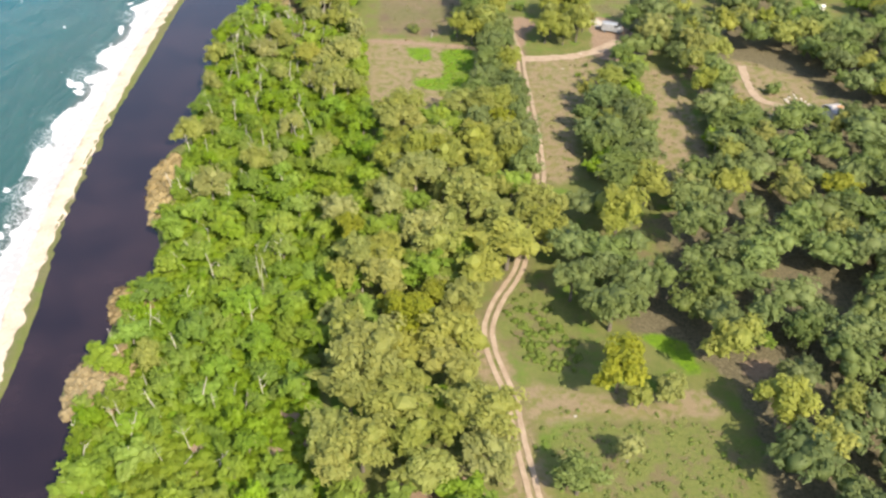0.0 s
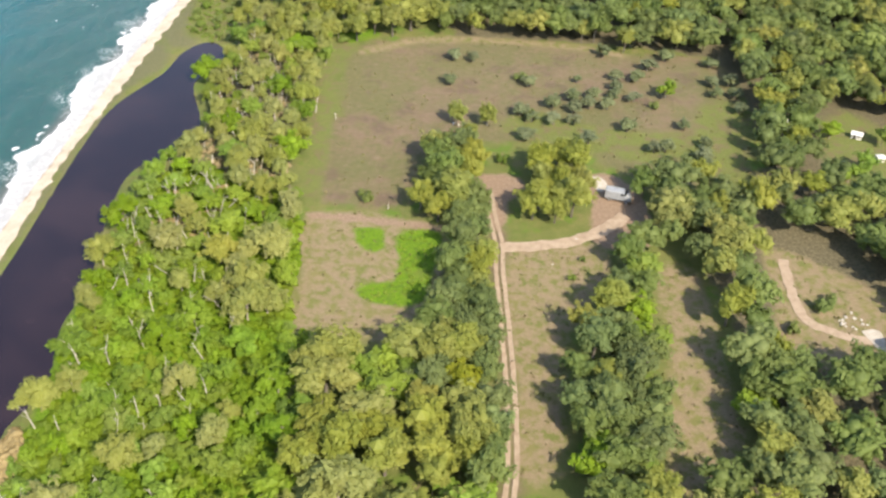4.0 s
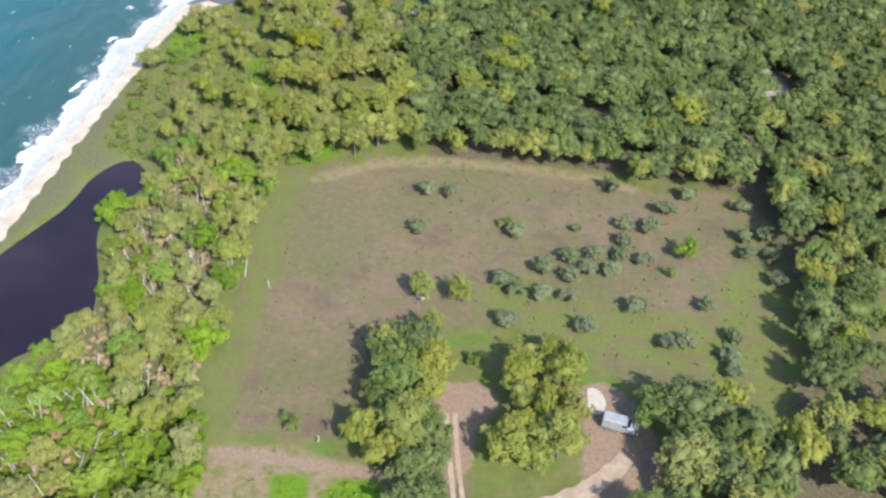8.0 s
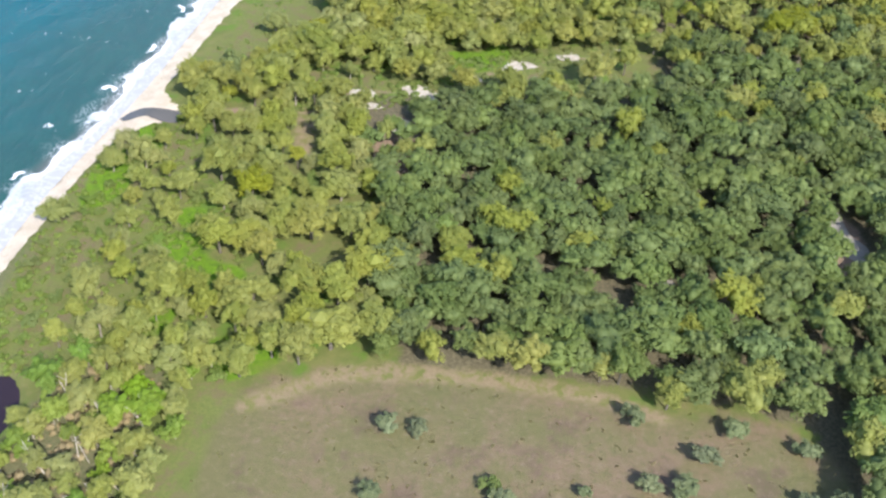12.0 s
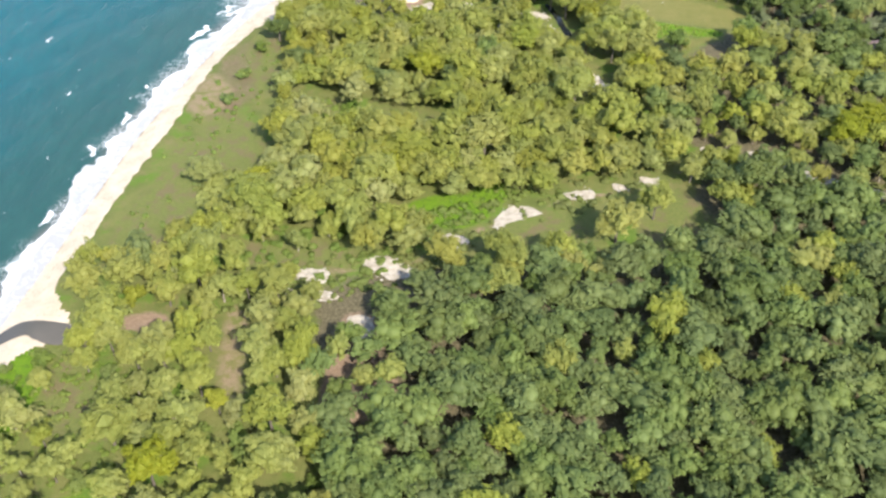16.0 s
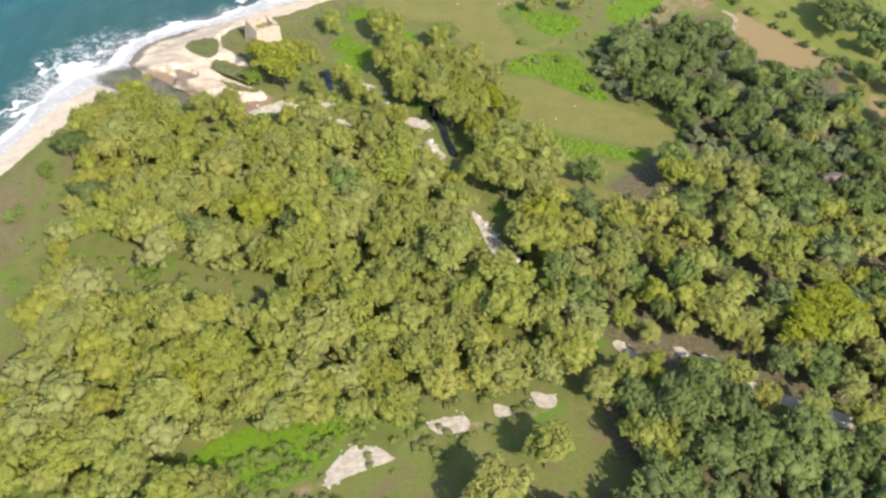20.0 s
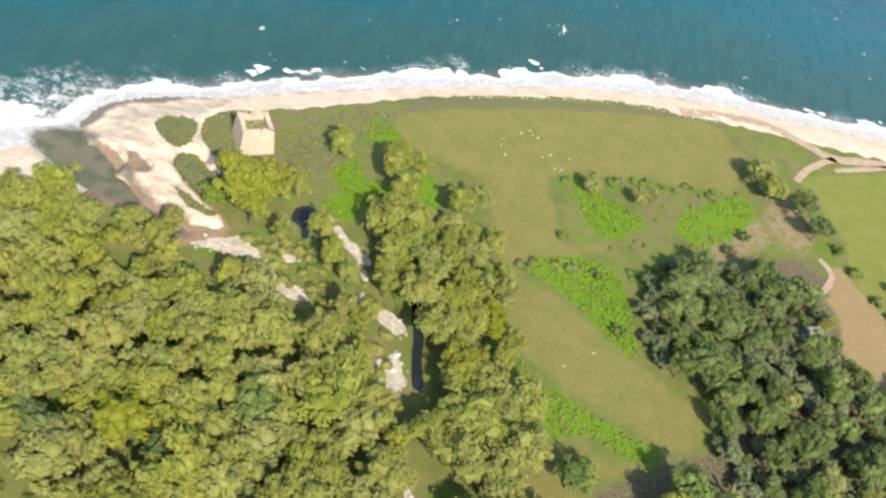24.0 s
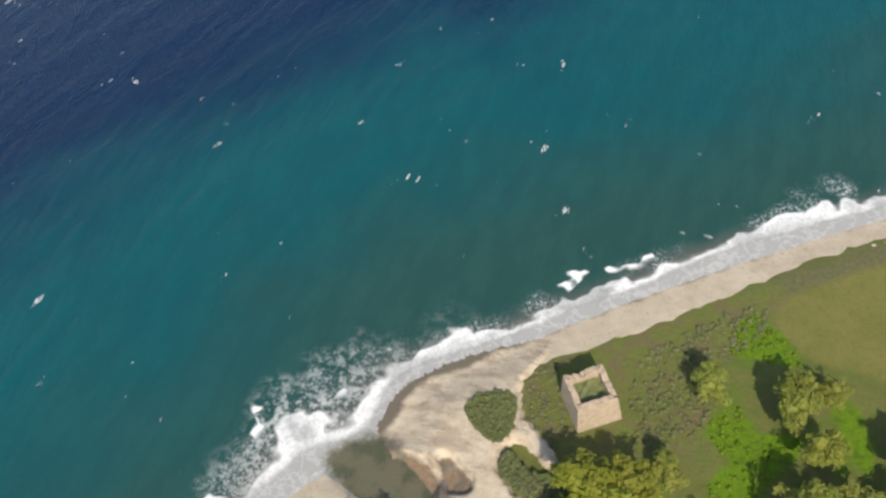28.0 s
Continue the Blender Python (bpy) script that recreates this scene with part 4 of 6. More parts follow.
def sand_patch(outline, label, lift=0.10):
    line = curve(outline, 0.8, True)
    (ax, ay), (bx, by) = line.min(0) - 1.5, line.max(0) + 1.5
    xs, ys = np.arange(ax, bx, 0.5), np.arange(ay, by, 0.5)
    PX, PY = np.meshgrid(xs, ys)
    inner = depth_in(PX, PY, line) + np.array([[0.8 * noise.noise((p * 0.5, q * 0.5, 4)) + 0.5 * noise.noise((p * 1.7, q * 1.7, 4)) for p in xs] for q in ys])
    z = np.array([[ground_z(p, q) + lift + 0.06 * noise.noise((p * 0.9, q * 0.9, 2)) for p in xs] for q in ys])
    return tagged(grid_sheet("sand", xs, ys, z, M_SAND, keep=inner > 0, shore=np.full(PX.shape, 6.0)), label, "sand", kind="structure")


sand_patch(WEST_SPIT, "pale sand bank at the stream mouth")
sand_patch(NOTCH, "sandy outlet of a small brook across the beach")
tagged(patch("brook", [(-45.4, 327.7), (-43.2, 330.7), (-40.1, 331.6), (-33.8, 330.9), (-33.0, 327.3), (-36.4, 326.8), (-40.4, 328.4), (-43.9, 326.5)], M_BROOK, 0.20, 0.12, step_m=0.4), "shallow grey brook running out over the beach", "stream", kind="structure")


def ribbon(name, line, half, material, lift=0.07, wobble=0.3, level=None):
    c = curve(line, 0.8)
    verts, faces = [], []
    for i, p in enumerate(c):
        way = c[min(i + 1, len(c) - 1)] - c[max(i - 1, 0)]
        side = np.array([-way[1], way[0]]) / (np.linalg.norm(way) + 1e-6)
        for s in (-1, 0, 1):
            h = half * (1 + wobble * (noise.noise((p[0] * 0.6, p[1] * 0.6, s * 3 + 1)) + 0.6 * noise.noise((p[0] * 2.1, p[1] * 2.1, s * 5))))
            q = p + side * s * h
            verts.append((q[0], q[1], (ground_z(*q) + lift) if level is None else level))
        if i:
            b = 3 * i - 3
            faces += [(b, b + 3, b + 4, b + 1), (b + 1, b + 4, b + 5, b + 2)]
    me = mesh_of(name, verts, faces, material, smooth=True)
    return new(name, me)


def track(line, label, half=0.36, gauge=0.60):
    """Two worn wheel ruts side by side."""
    c = curve(line, 3.0)
    way = np.gradient(c, axis=0)
    side = np.stack([-way[:, 1], way[:, 0]], -1) / np.linalg.norm(way, axis=1)[:, None]
    t = tagged(new("dirt_track"), label, "track", kind="structure")
    for s in (-1, 1):
        rut = ribbon("rut", c + side * s * gauge, half, M_TRACK)
        rut.parent = t
    return t


track(TRACK, "pale dirt track with two wheel ruts through the grass")
tagged(ribbon("dirt_road", BRANCH, 1.3, M_TRACK, 0.11), "pale dirt road bending into the yard", "road", kind="structure")
tagged(ribbon("dirt_road", EAST_ROAD, 0.9, M_TRACK), "pale curved dirt lane to the hut", "road", kind="structure")
tagged(ribbon("dirt_road", SHORE_ROAD, 1.2, M_TRACK), "sandy road along the beach edge", "road", kind="structure")
tagged(ribbon("dirt_road", SHORE_LOOP, 0.8, M_TRACK), "sandy side road turning inland", "road", kind="structure")
tagged(ribbon("dirt_road", FAR_ROAD, 0.7, M_TRACK), "pale farm road round the lime-green field", "road", kind="structure")
tagged(ribbon("dirt_road", FIELD_LANE, 0.6, M_TRACK), "short sandy lane beside the red field", "road", kind="structure")
BEDS = {
    "upper mouth": [(10.6, 438.6), (16.1, 442.8), (18.6, 441.9), (24.6, 443.0), (25.0, 441.5), (18.8, 439.8), (15.2, 438.8), (12.2, 438.3)],
    "sand tongue": [(19.9, 438.8), (20.7, 439.6), (23.4, 438.7), (27.1, 437.9), (29.9, 436.3), (29.2, 435.1), (25.8, 435.3), (22.5, 436.4)],
    "stream strip": [(28.3, 451.0), (29.0, 452.2), (31.4, 450.3), (34.7, 448.7), (35.9, 447.2), (34.8, 446.4), (31.5, 448.4)],
    "stream spot": [(35.1, 444.7), (35.7, 445.4), (37.1, 443.3), (36.6, 442.7)],
    "gravel bend": [(35.2, 439.2), (37.2, 440.8), (39.7, 439.3), (42.5, 439.2), (44.7, 437.3), (43.4, 435.6), (39.9, 437.3), (36.8, 438.3)],
    "white bar": [(42.6, 429.4), (44.4, 432.2), (45.8, 431), (47.4, 428.0), (46.0, 425.2), (43.8, 424.4), (42.2, 427)],
    "south run": [(25.6, 432.7), (27.8, 432.7), (30.6, 430.2), (29.6, 429.5), (27.6, 431.0)],
    "south spot": [(31.4, 432.8), (33.0, 433.1), (34.2, 432.0), (33.1, 431.3)],
    "thread": [(32.4, 432.4), (34.6, 431.9), (37, 430.9), (40.9, 429.5), (40.6, 428.8), (36.6, 430), (33.2, 431.3)],
    "rock bar": [(52, 413), (54, 411), (58, 404), (58.5, 400), (56, 401), (53.5, 408)],
    "meadow sand": [(32.2, 358.4), (33.0, 361.4), (35.7, 364.8), (38.4, 364.6), (40.9, 362.9), (37.1, 361.0), (34.1, 359.2)],
    "thin bar": [(45.7, 369.0), (50.4, 370.4), (50.7, 367.9), (46.6, 367.2)],
    "brook spot": [(54.6, 372.4), (57.8, 371.8), (57.4, 370.5), (54.9, 370.6)],
    "east bar": [(59.9, 374.5), (63.1, 374.5), (63.3, 372.5), (61.0, 372.2)],
    "fork bar": [(72.6, 384.7), (74.5, 384.7), (76.3, 381.9), (74.8, 381.3)],
    "fork run": [(81.7, 383.9), (83.3, 384.0), (85.6, 381.6), (84.0, 380.9)],
    "far run": [(85.8, 382.6), (88.1, 382.3), (90.2, 379.5), (88.2, 378.8)],
    "far bar": [(90.5, 378.9), (92.6, 378.2), (97.8, 375.8), (107, 372), (104, 370.6), (96.8, 374.0), (91.9, 375.5)],
    "west bar": [(-0.7, 345.2), (3.9, 346.0), (4.8, 343.2), (1.6, 341.6)],
    "west stones": [(-0.9, 341.0), (5.6, 340.8), (6.3, 338.9), (0.5, 338.3)],
    "middle bar": [(10.6, 348.4), (13.5, 350.0), (19.0, 346.4), (16.5, 344.2), (13.2, 345.2)],
    "south bar": [(22.5, 355.6), (26.2, 356.0), (28.0, 353.9), (25.0, 352.7), (23.0, 353.1)],
    "wash": [(9.3, 334.8), (12.8, 335.1), (14.0, 330.6), (13.6, 327.7), (11.1, 329.5)],
}
for outline in BEDS.values():
    bar = patch("gravel_bar", outline, M_BED, 0.055 + 0.006 * list(BEDS.values()).index(outline), 0.32, step_m=0.5)
    tagged(bar, "bar of white gravel and sand in the stream bed", "gravel bar", kind="structure")
for outline in ([(21.8, 449.8), (21.4, 452.5), (23.0, 454.1), (24.8, 453.7), (25.2, 451.6), (25.0, 449.9), (25.4, 447.8), (24.7, 447.0), (23.5, 449.2)], [(56.6, 403), (59.4, 404.4), (61.4, 400.4), (59.8, 396), (57.4, 398)],
                [(44.2, 443.4), (45.6, 443), (46.6, 440), (47.8, 437), (48.6, 433), (50, 428.6), (48.6, 428), (47.0, 433), (46.2, 436.6), (45, 440)]):
    tagged(patch("stream_pool", outline, M_POOL, 0.05, 0.06), "dark still stream pool under the trees", "pool", kind="structure")

# ---- trees ----
def species(material, bark, seeds, size, tall, squash, boughs, clumps, leaves, leaf, girth, lean=0.08, **more):
    """A few different crowns and trunks of one kind of tree, and plainer crowns for the closed woods."""
    out = []
    for s in seeds:
        crown = crown_mesh("crown", material, s, size, tall, squash, boughs, clumps, leaves, leaf, **more)
        plain = crown_mesh("crown", material, s, size, tall, squash, boughs, 4, leaves * 2 // 3, leaf * 1.2, **more)
        trunk = trunk_mesh("trunk", bark, s + 500, tall - size * squash * 0.6, girth, lean)
        out.append((crown, trunk, plain))
    return out, size


OAK = species(M_OAK, M_BARK, (1, 2, 3, 4, 5), 4.0, 7.2, 0.74, 10, 5, 34, 0.42, 0.28)
PLANE = species(M_PLANE, M_BARK, (11, 12, 13, 14, 15), 4.0, 8.0, 0.88, 11, 5, 34, 0.42, 0.25)
YELLOW = species(M_YELLOW, M_BARK, (21, 22, 23), 3.5, 7.0, 0.80, 10, 5, 34, 0.38, 0.22)
ALDER = species(M_ALDER, M_PALE_BARK, (31, 32, 33, 34), 2.4, 4.2, 0.80, 8, 4, 28, 0.32, 0.10, 0.25, low=-0.35)
WILLOW = species(M_WILLOW, M_PALE_BARK, (41, 42, 43, 44), 3.6, 6.3, 0.86, 11, 5, 34, 0.38, 0.20, low=-0.30)
OLIVE = species(M_OLIVE, M_BARK, (51, 52, 53), 1.6, 2.5, 0.74, 9, 4, 26, 0.24, 0.16, spread=0.50)
SWAMP = species(M_ALDER, M_PALE_BARK, (71, 72, 73, 74), 2.2, 1.7, 0.42, 8, 4, 26, 0.32, 0.10, low=0.10)
SCRUB = species(M_SCRUB, M_BARK, (61, 62, 63), 1.8, 1.7, 0.60, 7, 3, 24, 0.28, 0.08, low=0.05)
KINDS = {
    "oak_tree": (OAK, "dark green round-crowned oak in dense woodland", "tree"),
    "plane_tree": (PLANE, "yellow-green broad-leaved tree with a lumpy crown", "tree"),
    "poplar_tree": (YELLOW, "autumn-yellow poplar with a full crown", "tree"),
    "alder_tree": (ALDER, "bright green slender alder on a leaning pale trunk", "tree"),
    "alder_bush": (SWAMP, "bright green bushy young alder in the swamp", "shrub"),
    "willow_tree": (WILLOW, "grey-green willow with a loose crown", "tree"),
    "olive_tree": (OLIVE, "small round grey-green olive tree in the field", "tree"),
    "shrub": (SCRUB, "low dense green shrub", "shrub"),
}
pick = random.Random(7)
cells = {}


def free(x, y, r, ease):
    for i in range(int(x // 8) - 1, int(x // 8) + 2):
        for j in range(int(y // 8) - 1, int(y // 8) + 2):
            for a, b, s in cells.get((i, j), ()):
                if (a - x) ** 2 + (b - y) ** 2 < (ease * (r + s)) ** 2:
                    return False
    return True


def claim(x, y, r):
    cells.setdefault((int(x // 8), int(y // 8)), []).append((x, y, r))


def plant(kind, x, y, r, label="", stretch=1.0):
    """One tree or shrub as a thing, with its trunk and its crown."""
    (shapes, size), words, category = KINDS[kind]
    crown, trunk, _ = shapes[pick.randrange(len(shapes))]
    s, oval = r / size, pick.uniform(0.84, 1.19)
    t = tagged(new(kind), label or words, category, kind + "s")
    t.matrix_basis = pose(x, y, ground_z(x, y), 0, 0, pick.uniform(0, 360)) @ Matrix.Diagonal((s * oval, s / oval, s**0.5 * stretch * pick.uniform(0.88, 1.14), 1))
    for name, me in (("trunk", trunk), ("crown", crown)):
        o = new(name, me)
        o.parent = t
    claim(x, y, r)
    return t


WOODS = {}


def plant_in_wood(kind, x, y, r):
    WOODS.setdefault(kind, []).append((x, y, r, pick.uniform(0, 6.283), pick.uniform(0.86, 1.16), pick.uniform(0.82, 1.22)))
    claim(x, y, r)


def join_wood(kind, name, label):
    """All the trees of a dense wood that nobody could count, as one object."""
    (shapes, size), _, category = KINDS[kind]
    vs, fs, shade, start = [], [], [], 0
    data = []
    for _, _, crown in shapes:
        co = np.empty(len(crown.vertices) * 3, np.float32)
        crown.vertices.foreach_get("co", co)
        tri = np.empty(len(crown.polygons) * 3, np.int32)
        crown.polygons.foreach_get("vertices", tri)
        data.append((co.reshape(-1, 3), tri.reshape(-1, 3)))
    for x, y, r, turn, tall, oval in WOODS.pop(kind, []):
        co, tri = data[pick.randrange(len(data))]
        s, c, n = r / size, math.cos(turn), math.sin(turn)
        p, q = co[:, 0] * s * oval, co[:, 1] * s / oval
        vs.append(np.stack([p * c - q * n + x, p * n + q * c + y, co[:, 2] * s**0.5 * tall + ground_z(x, y)], -1))
        fs.append(tri + start)
        shade.append(np.full(len(co), pick.random(), np.float32))
        start += len(co)
    if not vs:
        return
    v, f = np.concatenate(vs), np.concatenate(fs)
    me = bpy.data.meshes.new(name)
    me.vertices.add(len(v))
    me.vertices.foreach_set("co", v.astype(np.float32).ravel())
    me.loops.add(f.size)
    me.loops.foreach_set("vertex_index", f.astype(np.int32).ravel())
    me.polygons.add(len(f))
    me.polygons.foreach_set("loop_start", np.arange(0, f.size, 3, dtype=np.int32))
    me.attributes.new("tree", "FLOAT", "POINT").data.foreach_set("value", np.concatenate(shade))
    me.materials.append(shapes[0][0].materials[0])
    me.update(calc_edges=True)
    tagged(new(name, me), label, category, kind="stuff")


OPEN = [curve(p, 3.0, True) for group in (DRY, HAY, STUBBLE, LIME, RED) for p in group.values()]
OPEN += [curve(SOIL[k], 2.0, True) for k in ("yard", "yard loop", "oak clearing", "wood gap", "wood gap two", "wood gap three", "south patch", "south gap", "shore gap", "oak spot", "oak gap")]
OPEN += [curve(LUSH[k], 2.0, True) for k in ("field wedge", "tower green", "stream green", "copse gap", "copse edge", "dune glade", "wood edge", "under trees")] + [curve(GREEN[k], 2.0, True) for k in ("east edge", "south glade", "coast slope", "wood glade", "bend meadow", "fork meadow", "strip glade", "west glade", "low glade", "coast foot", "bank glade", "bar glade", "mouth glade", "brook glade", "tall tree gap", "east green", "oak path", "lane glade", "slope", "south lawn")]
OPEN += [curve(p, 1.5, True) for p in BEDS.values()]
OPEN += [curve(LAGOON, 2.0, True), curve(MOUTH, 2.0, True), curve(EAST_SPIT, 2.0, True), curve(WEST_SPIT, 2.0, True), curve(WEST_BANK, 2.0, True), curve(NOTCH, 2.0, True)]
LINES = [(curve(TRACK, 2.0), 2.0), (curve(BRANCH, 2.0), 2.0), (curve(EAST_ROAD, 2.0), 1.5), (curve(SHORE_ROAD, 2.0), 1.5),
         (curve(BED_WEST, 2.0), 0.6), (curve(BED_NORTH, 2.0), 0.7), (curve(BED_MOUTH, 2.0), 1.0)]
SAND_LINE = np.concatenate([curve(SAND_WEST, 3.0), curve(SAND_EAST, 3.0), [(3000, 1400), (3000, 4500), (-4500, 4500), (-4500, -3000), (-400, -3000)]])


def scatter(outline, mix, small, large, ease=0.72, tries=2500, into="thing", margin=0.55, label=None):
    """Fills an outline with trees of mixed kinds that keep off the open ground."""
    line = curve(outline, 4.0, True)
    lo, hi = line.min(0), line.max(0)
    x, y = np.random.uniform(lo[0], hi[0], tries), np.random.uniform(lo[1], hi[1], tries)
    r = np.random.uniform(small, large, tries)
    ok = depth_in(x, y, line) > 0
    for p in OPEN:
        ok &= depth_in(x, y, p) < -r * margin
    for p, w in LINES:
        ok &= near_line(x, y, p) > w + r * margin * 0.6
    ok &= depth_in(x, y, SAND_LINE) < -r
    kinds, weights = list(mix), list(mix.values())
    for a, b, s, good in zip(x, y, r, ok):
        if good and free(a, b, s, ease):
            kind = pick.choices(kinds, weights)[0]
            if kind in ("shrub", "olive_tree"):
                s *= 0.55 if kind == "shrub" else 0.78
            plant_in_wood(kind, a, b, s) if into == "wood" else plant(kind, a, b, s)


# single trees and shrubs that stand out, each at its own place
OLIVES_WEST = [(17.2, 254.2), (22.0, 254.1), (16.3, 242.5), (34.0, 243.2), (45.0, 245.8), (38.4, 233.9), (43.2, 237.4), (48.0, 238.6), (46.2, 234.0), (42.8, 231.9),
               (42.1, 226.9), (37.8, 226.9), (33.3, 227.6), (31.1, 230.0), (31.5, 220.2), (44.3, 219.6), (53.2, 225.3), (65.5, 227.0), (54.2, 247.8), (59.1, 247.6)]
OLIVES_EAST = [(53.4, 242.9), (52.2, 238.7), (56.8, 238.2), (50.3, 234.2), (62.4, 253.3), (53.0, 259.6), (67.9, 258.7), (77.7, 256.0), (76.1, 246.7), (80.2, 247.5),
               (76.0, 241.8), (80.3, 241.9), (57.4, 217.4), (59.8, 217.8), (68.4, 220.1), (67.0, 215.2), (67.1, 212.1), (79.5, 234.9)]
for x, y in OLIVES_WEST + OLIVES_EAST:
    plant("olive_tree", x, y, 1.1 if (x, y) == (45.0, 245.8) else pick.uniform(1.6, 2.1))
PLANES = [
    (-5.5, 84.0, 5.3), (-1.7, 75.6, 4.6), (-7.4, 77.9, 3.5), (5.5, 83.1, 3.8), (4.6, 73.5, 2.4), (15.1, 109.1, 4.6), (10.4, 103.4, 3.8), (9.6, 122.8, 4.2),
    (33.9, 118.8, 4.6), (47.7, 77.3, 4.2), (54.7, 128.0, 3.2), (59.4, 166.4, 3.5), (16.0, 194.3, 4.0), (20.6, 123.6, 2.6), (23.6, 121.4, 2.6), (18.9, 119.0, 2.8), (20.0, 207.5, 3.4), (32.8, 205.6, 3.0), (39.6, 206.9, 3.4),
    (30.6, 192.8, 3.4), (37.9, 194.0, 3.6), (84.5, 233.6, 3.4), (62.5, 183.4, 4.2), (66.6, 182.5, 3.6), (7.0, 268.8, 4.6), (11.0, 283.2, 4.3),
    (58.5, 262.6, 2.6), (48.7, 266.9, 2.0), (72.2, 266.5, 3.2), (14.0, 271.8, 3.6), (0.5, 279.1, 4.0), (3.0, 270.6, 3.8)]
PLANES_NORTH = [
    (-0.4, 294.7, 4.4), (53.5, 355.9, 4.0), (60.9, 362.6, 3.0), (34.1, 347.6, 3.8), (24.2, 346.4, 3.4), (4.4, 360.7, 4.2), (10.4, 366.9, 4.6), (16.5, 375.2, 5.0),
    (30.2, 379.9, 4.8), (-15.7, 340.6, 3.6), (48.4, 396.8, 5.0), (95.2, 407.4, 4.0), (75.1, 401.3, 3.6), 
    (32.6, 467.6, 3.5), (36.6, 462.3, 2.5), (45.7, 464.6, 2.8), (36.0, 453.4, 3.9), (40.2, 455.7, 3.4), (46.7, 450.3, 2.6), (39.2, 449.2, 3.4), (44.8, 446.5, 3.2),
    (50.6, 453.3, 2.8), (50.6, 447.7, 2.4), (45.3, 440.5, 3.4), (50.7, 442.4, 3.4), (56.9, 447.3, 2.6), (39.7, 441.6, 2.0), (27.2, 448.0, 2.4), (22.1, 444.4, 1.8),
    (30.3, 443.5, 2.2), (33.7, 441.7, 1.6), (38.5, 434.0, 2.2), (35.6, 434.4, 2.0), (48.8, 436.5, 3.4), (54.3, 440.0, 3.2), (57.0, 423.6, 4.4), (-14.6, 432.6, 2.6), (-11.9, 431.4, 2.8), (-6.0, 433.6, 2.4), (-2.7, 432.8, 2.7), (2.2, 436.0, 2.4), (-16.8, 427.2, 2.8), (-6.6, 429.6, 2.9), (-10.2, 436.2, 3.0), (7.2, 438.4, 1.8)]
WILLOWS = [
    (34.5, 81.2, 2.3), (30.3, 80.1, 1.7), (27.1, 71.1, 1.8), (9.5, 69.5, 3.8), (2.6, 115.4, 4.2), (-3.4, 124.0, 3.6), (47.4, 127.4, 3.4), (-15.6, 163.3, 3.2),
    (17.5, 225.2, 2.1), (23.8, 225.0, 2.1), (55.2, 191.4, 4.4), (-15.0, 178.6, 4.2), (-16.1, 169.1, 3.4), (-12.8, 165.0, 3.0), (-4.3, 271.0, 3.4), (-34.8, 311.0, 3.0),
    (-5.4, 378.1, 5.4), (-21.5, 368.5, 3.2), (-10.8, 360.8, 4.8), (-7.6, 352.2, 2.2), (-1.2, 350.4, 1.8), (3.6, 354.4, 2.0), (-11.4, 347.6, 1.9), (49.5, 345.2, 2.0), (74.5, 423.3, 2.0), (101.1, 408.7, 4.5), (23.0, 469.0, 2.4), (48.2, 467.6, 2.4), (36.9, 470.8, 1.9), (66.6, 482.9, 1.7), (75.7, 484.4, 1.5), (78.2, 485.8, 1.4), (98.8, 504.4, 3.0), (101.4, 500.5, 3.0), (20.2, 456.2, 2.0), (64.2, 429.2, 3.8)]
OAKS = [
    (29.0, 95.5, 5.2), (24.1, 101.8, 3.2), (33.8, 101.4, 3.2), (20.1, 66.2, 3.0), (47.6, 125.1, 3.6), (37.1, 158.1, 3.2), (37.1, 145.3, 3.6), (38.1, 136.5, 3.6),
    (14.8, 203.3, 3.8), (18.2, 188.7, 3.2), (52.3, 201.8, 3.4), (62.2, 197.3, 3.0), (51.6, 266.9, 3.0), (80.0, 371.0, 5.0), (41.2, 344.7, 4.0), (63.0, 346.1, 3.4),
    (107.8, 499.0, 3.0), (110.5, 492.9, 2.8), (84.9, 467.3, 2.4), (87.7, 465.8, 3.0), (98.7, 474.3, 3.0), (102.9, 470.8, 2.8), (72.6, 421.4, 2.6), (-17.4, 421.6, 3.2),
    (134.9, 485.8, 3.4), (135.4, 479.6, 3.6), (137.2, 489.7, 2.6), (139.7, 487.1, 2.6), (143.9, 486.0, 3.0), (144.2, 480.8, 3.2), (146.6, 478.2, 3.0), (140.6, 472.8, 2.8), (142.9, 470.4, 2.8), (122.9, 457.4, 2.2), (126.1, 458.7, 2.4), (141.1, 460.7, 3.0), (141.7, 456.4, 3.0), (135.8, 458.6, 2.0), (136.9, 443.9, 2.8), (132.8, 464.2, 1.4)]
PLANES_NORTH += [(59.7, 423.0, 3.6), (61.8, 427.8, 3.2), (65.5, 421.8, 3.4), (58.0, 416.8, 3.6), (52.5, 419.8, 3.4), (62.8, 416.2, 3.4)]
POPLARS = [(13.7, 449.0, 5.2), (11.2, 452.4, 2.6), (17.0, 452.2, 3.4), (16.4, 446.0, 3.0), (27.9, 83.1, 4.0), (21.0, 116.2, 3.8), (-9.5, 114.9, 2.4), (74.2, 127.0, 3.4), (3.6, 98.0, 2.6), (-12.6, 302.8, 3.4), (38.5, 373.6, 3.2), (105.9, 389.9, 5.0),
           (100.7, 385.4, 4.0), (81.0, 400.9, 3.4), (56.2, 441.1, 3.2), (54.8, 432.6, 3.6)]
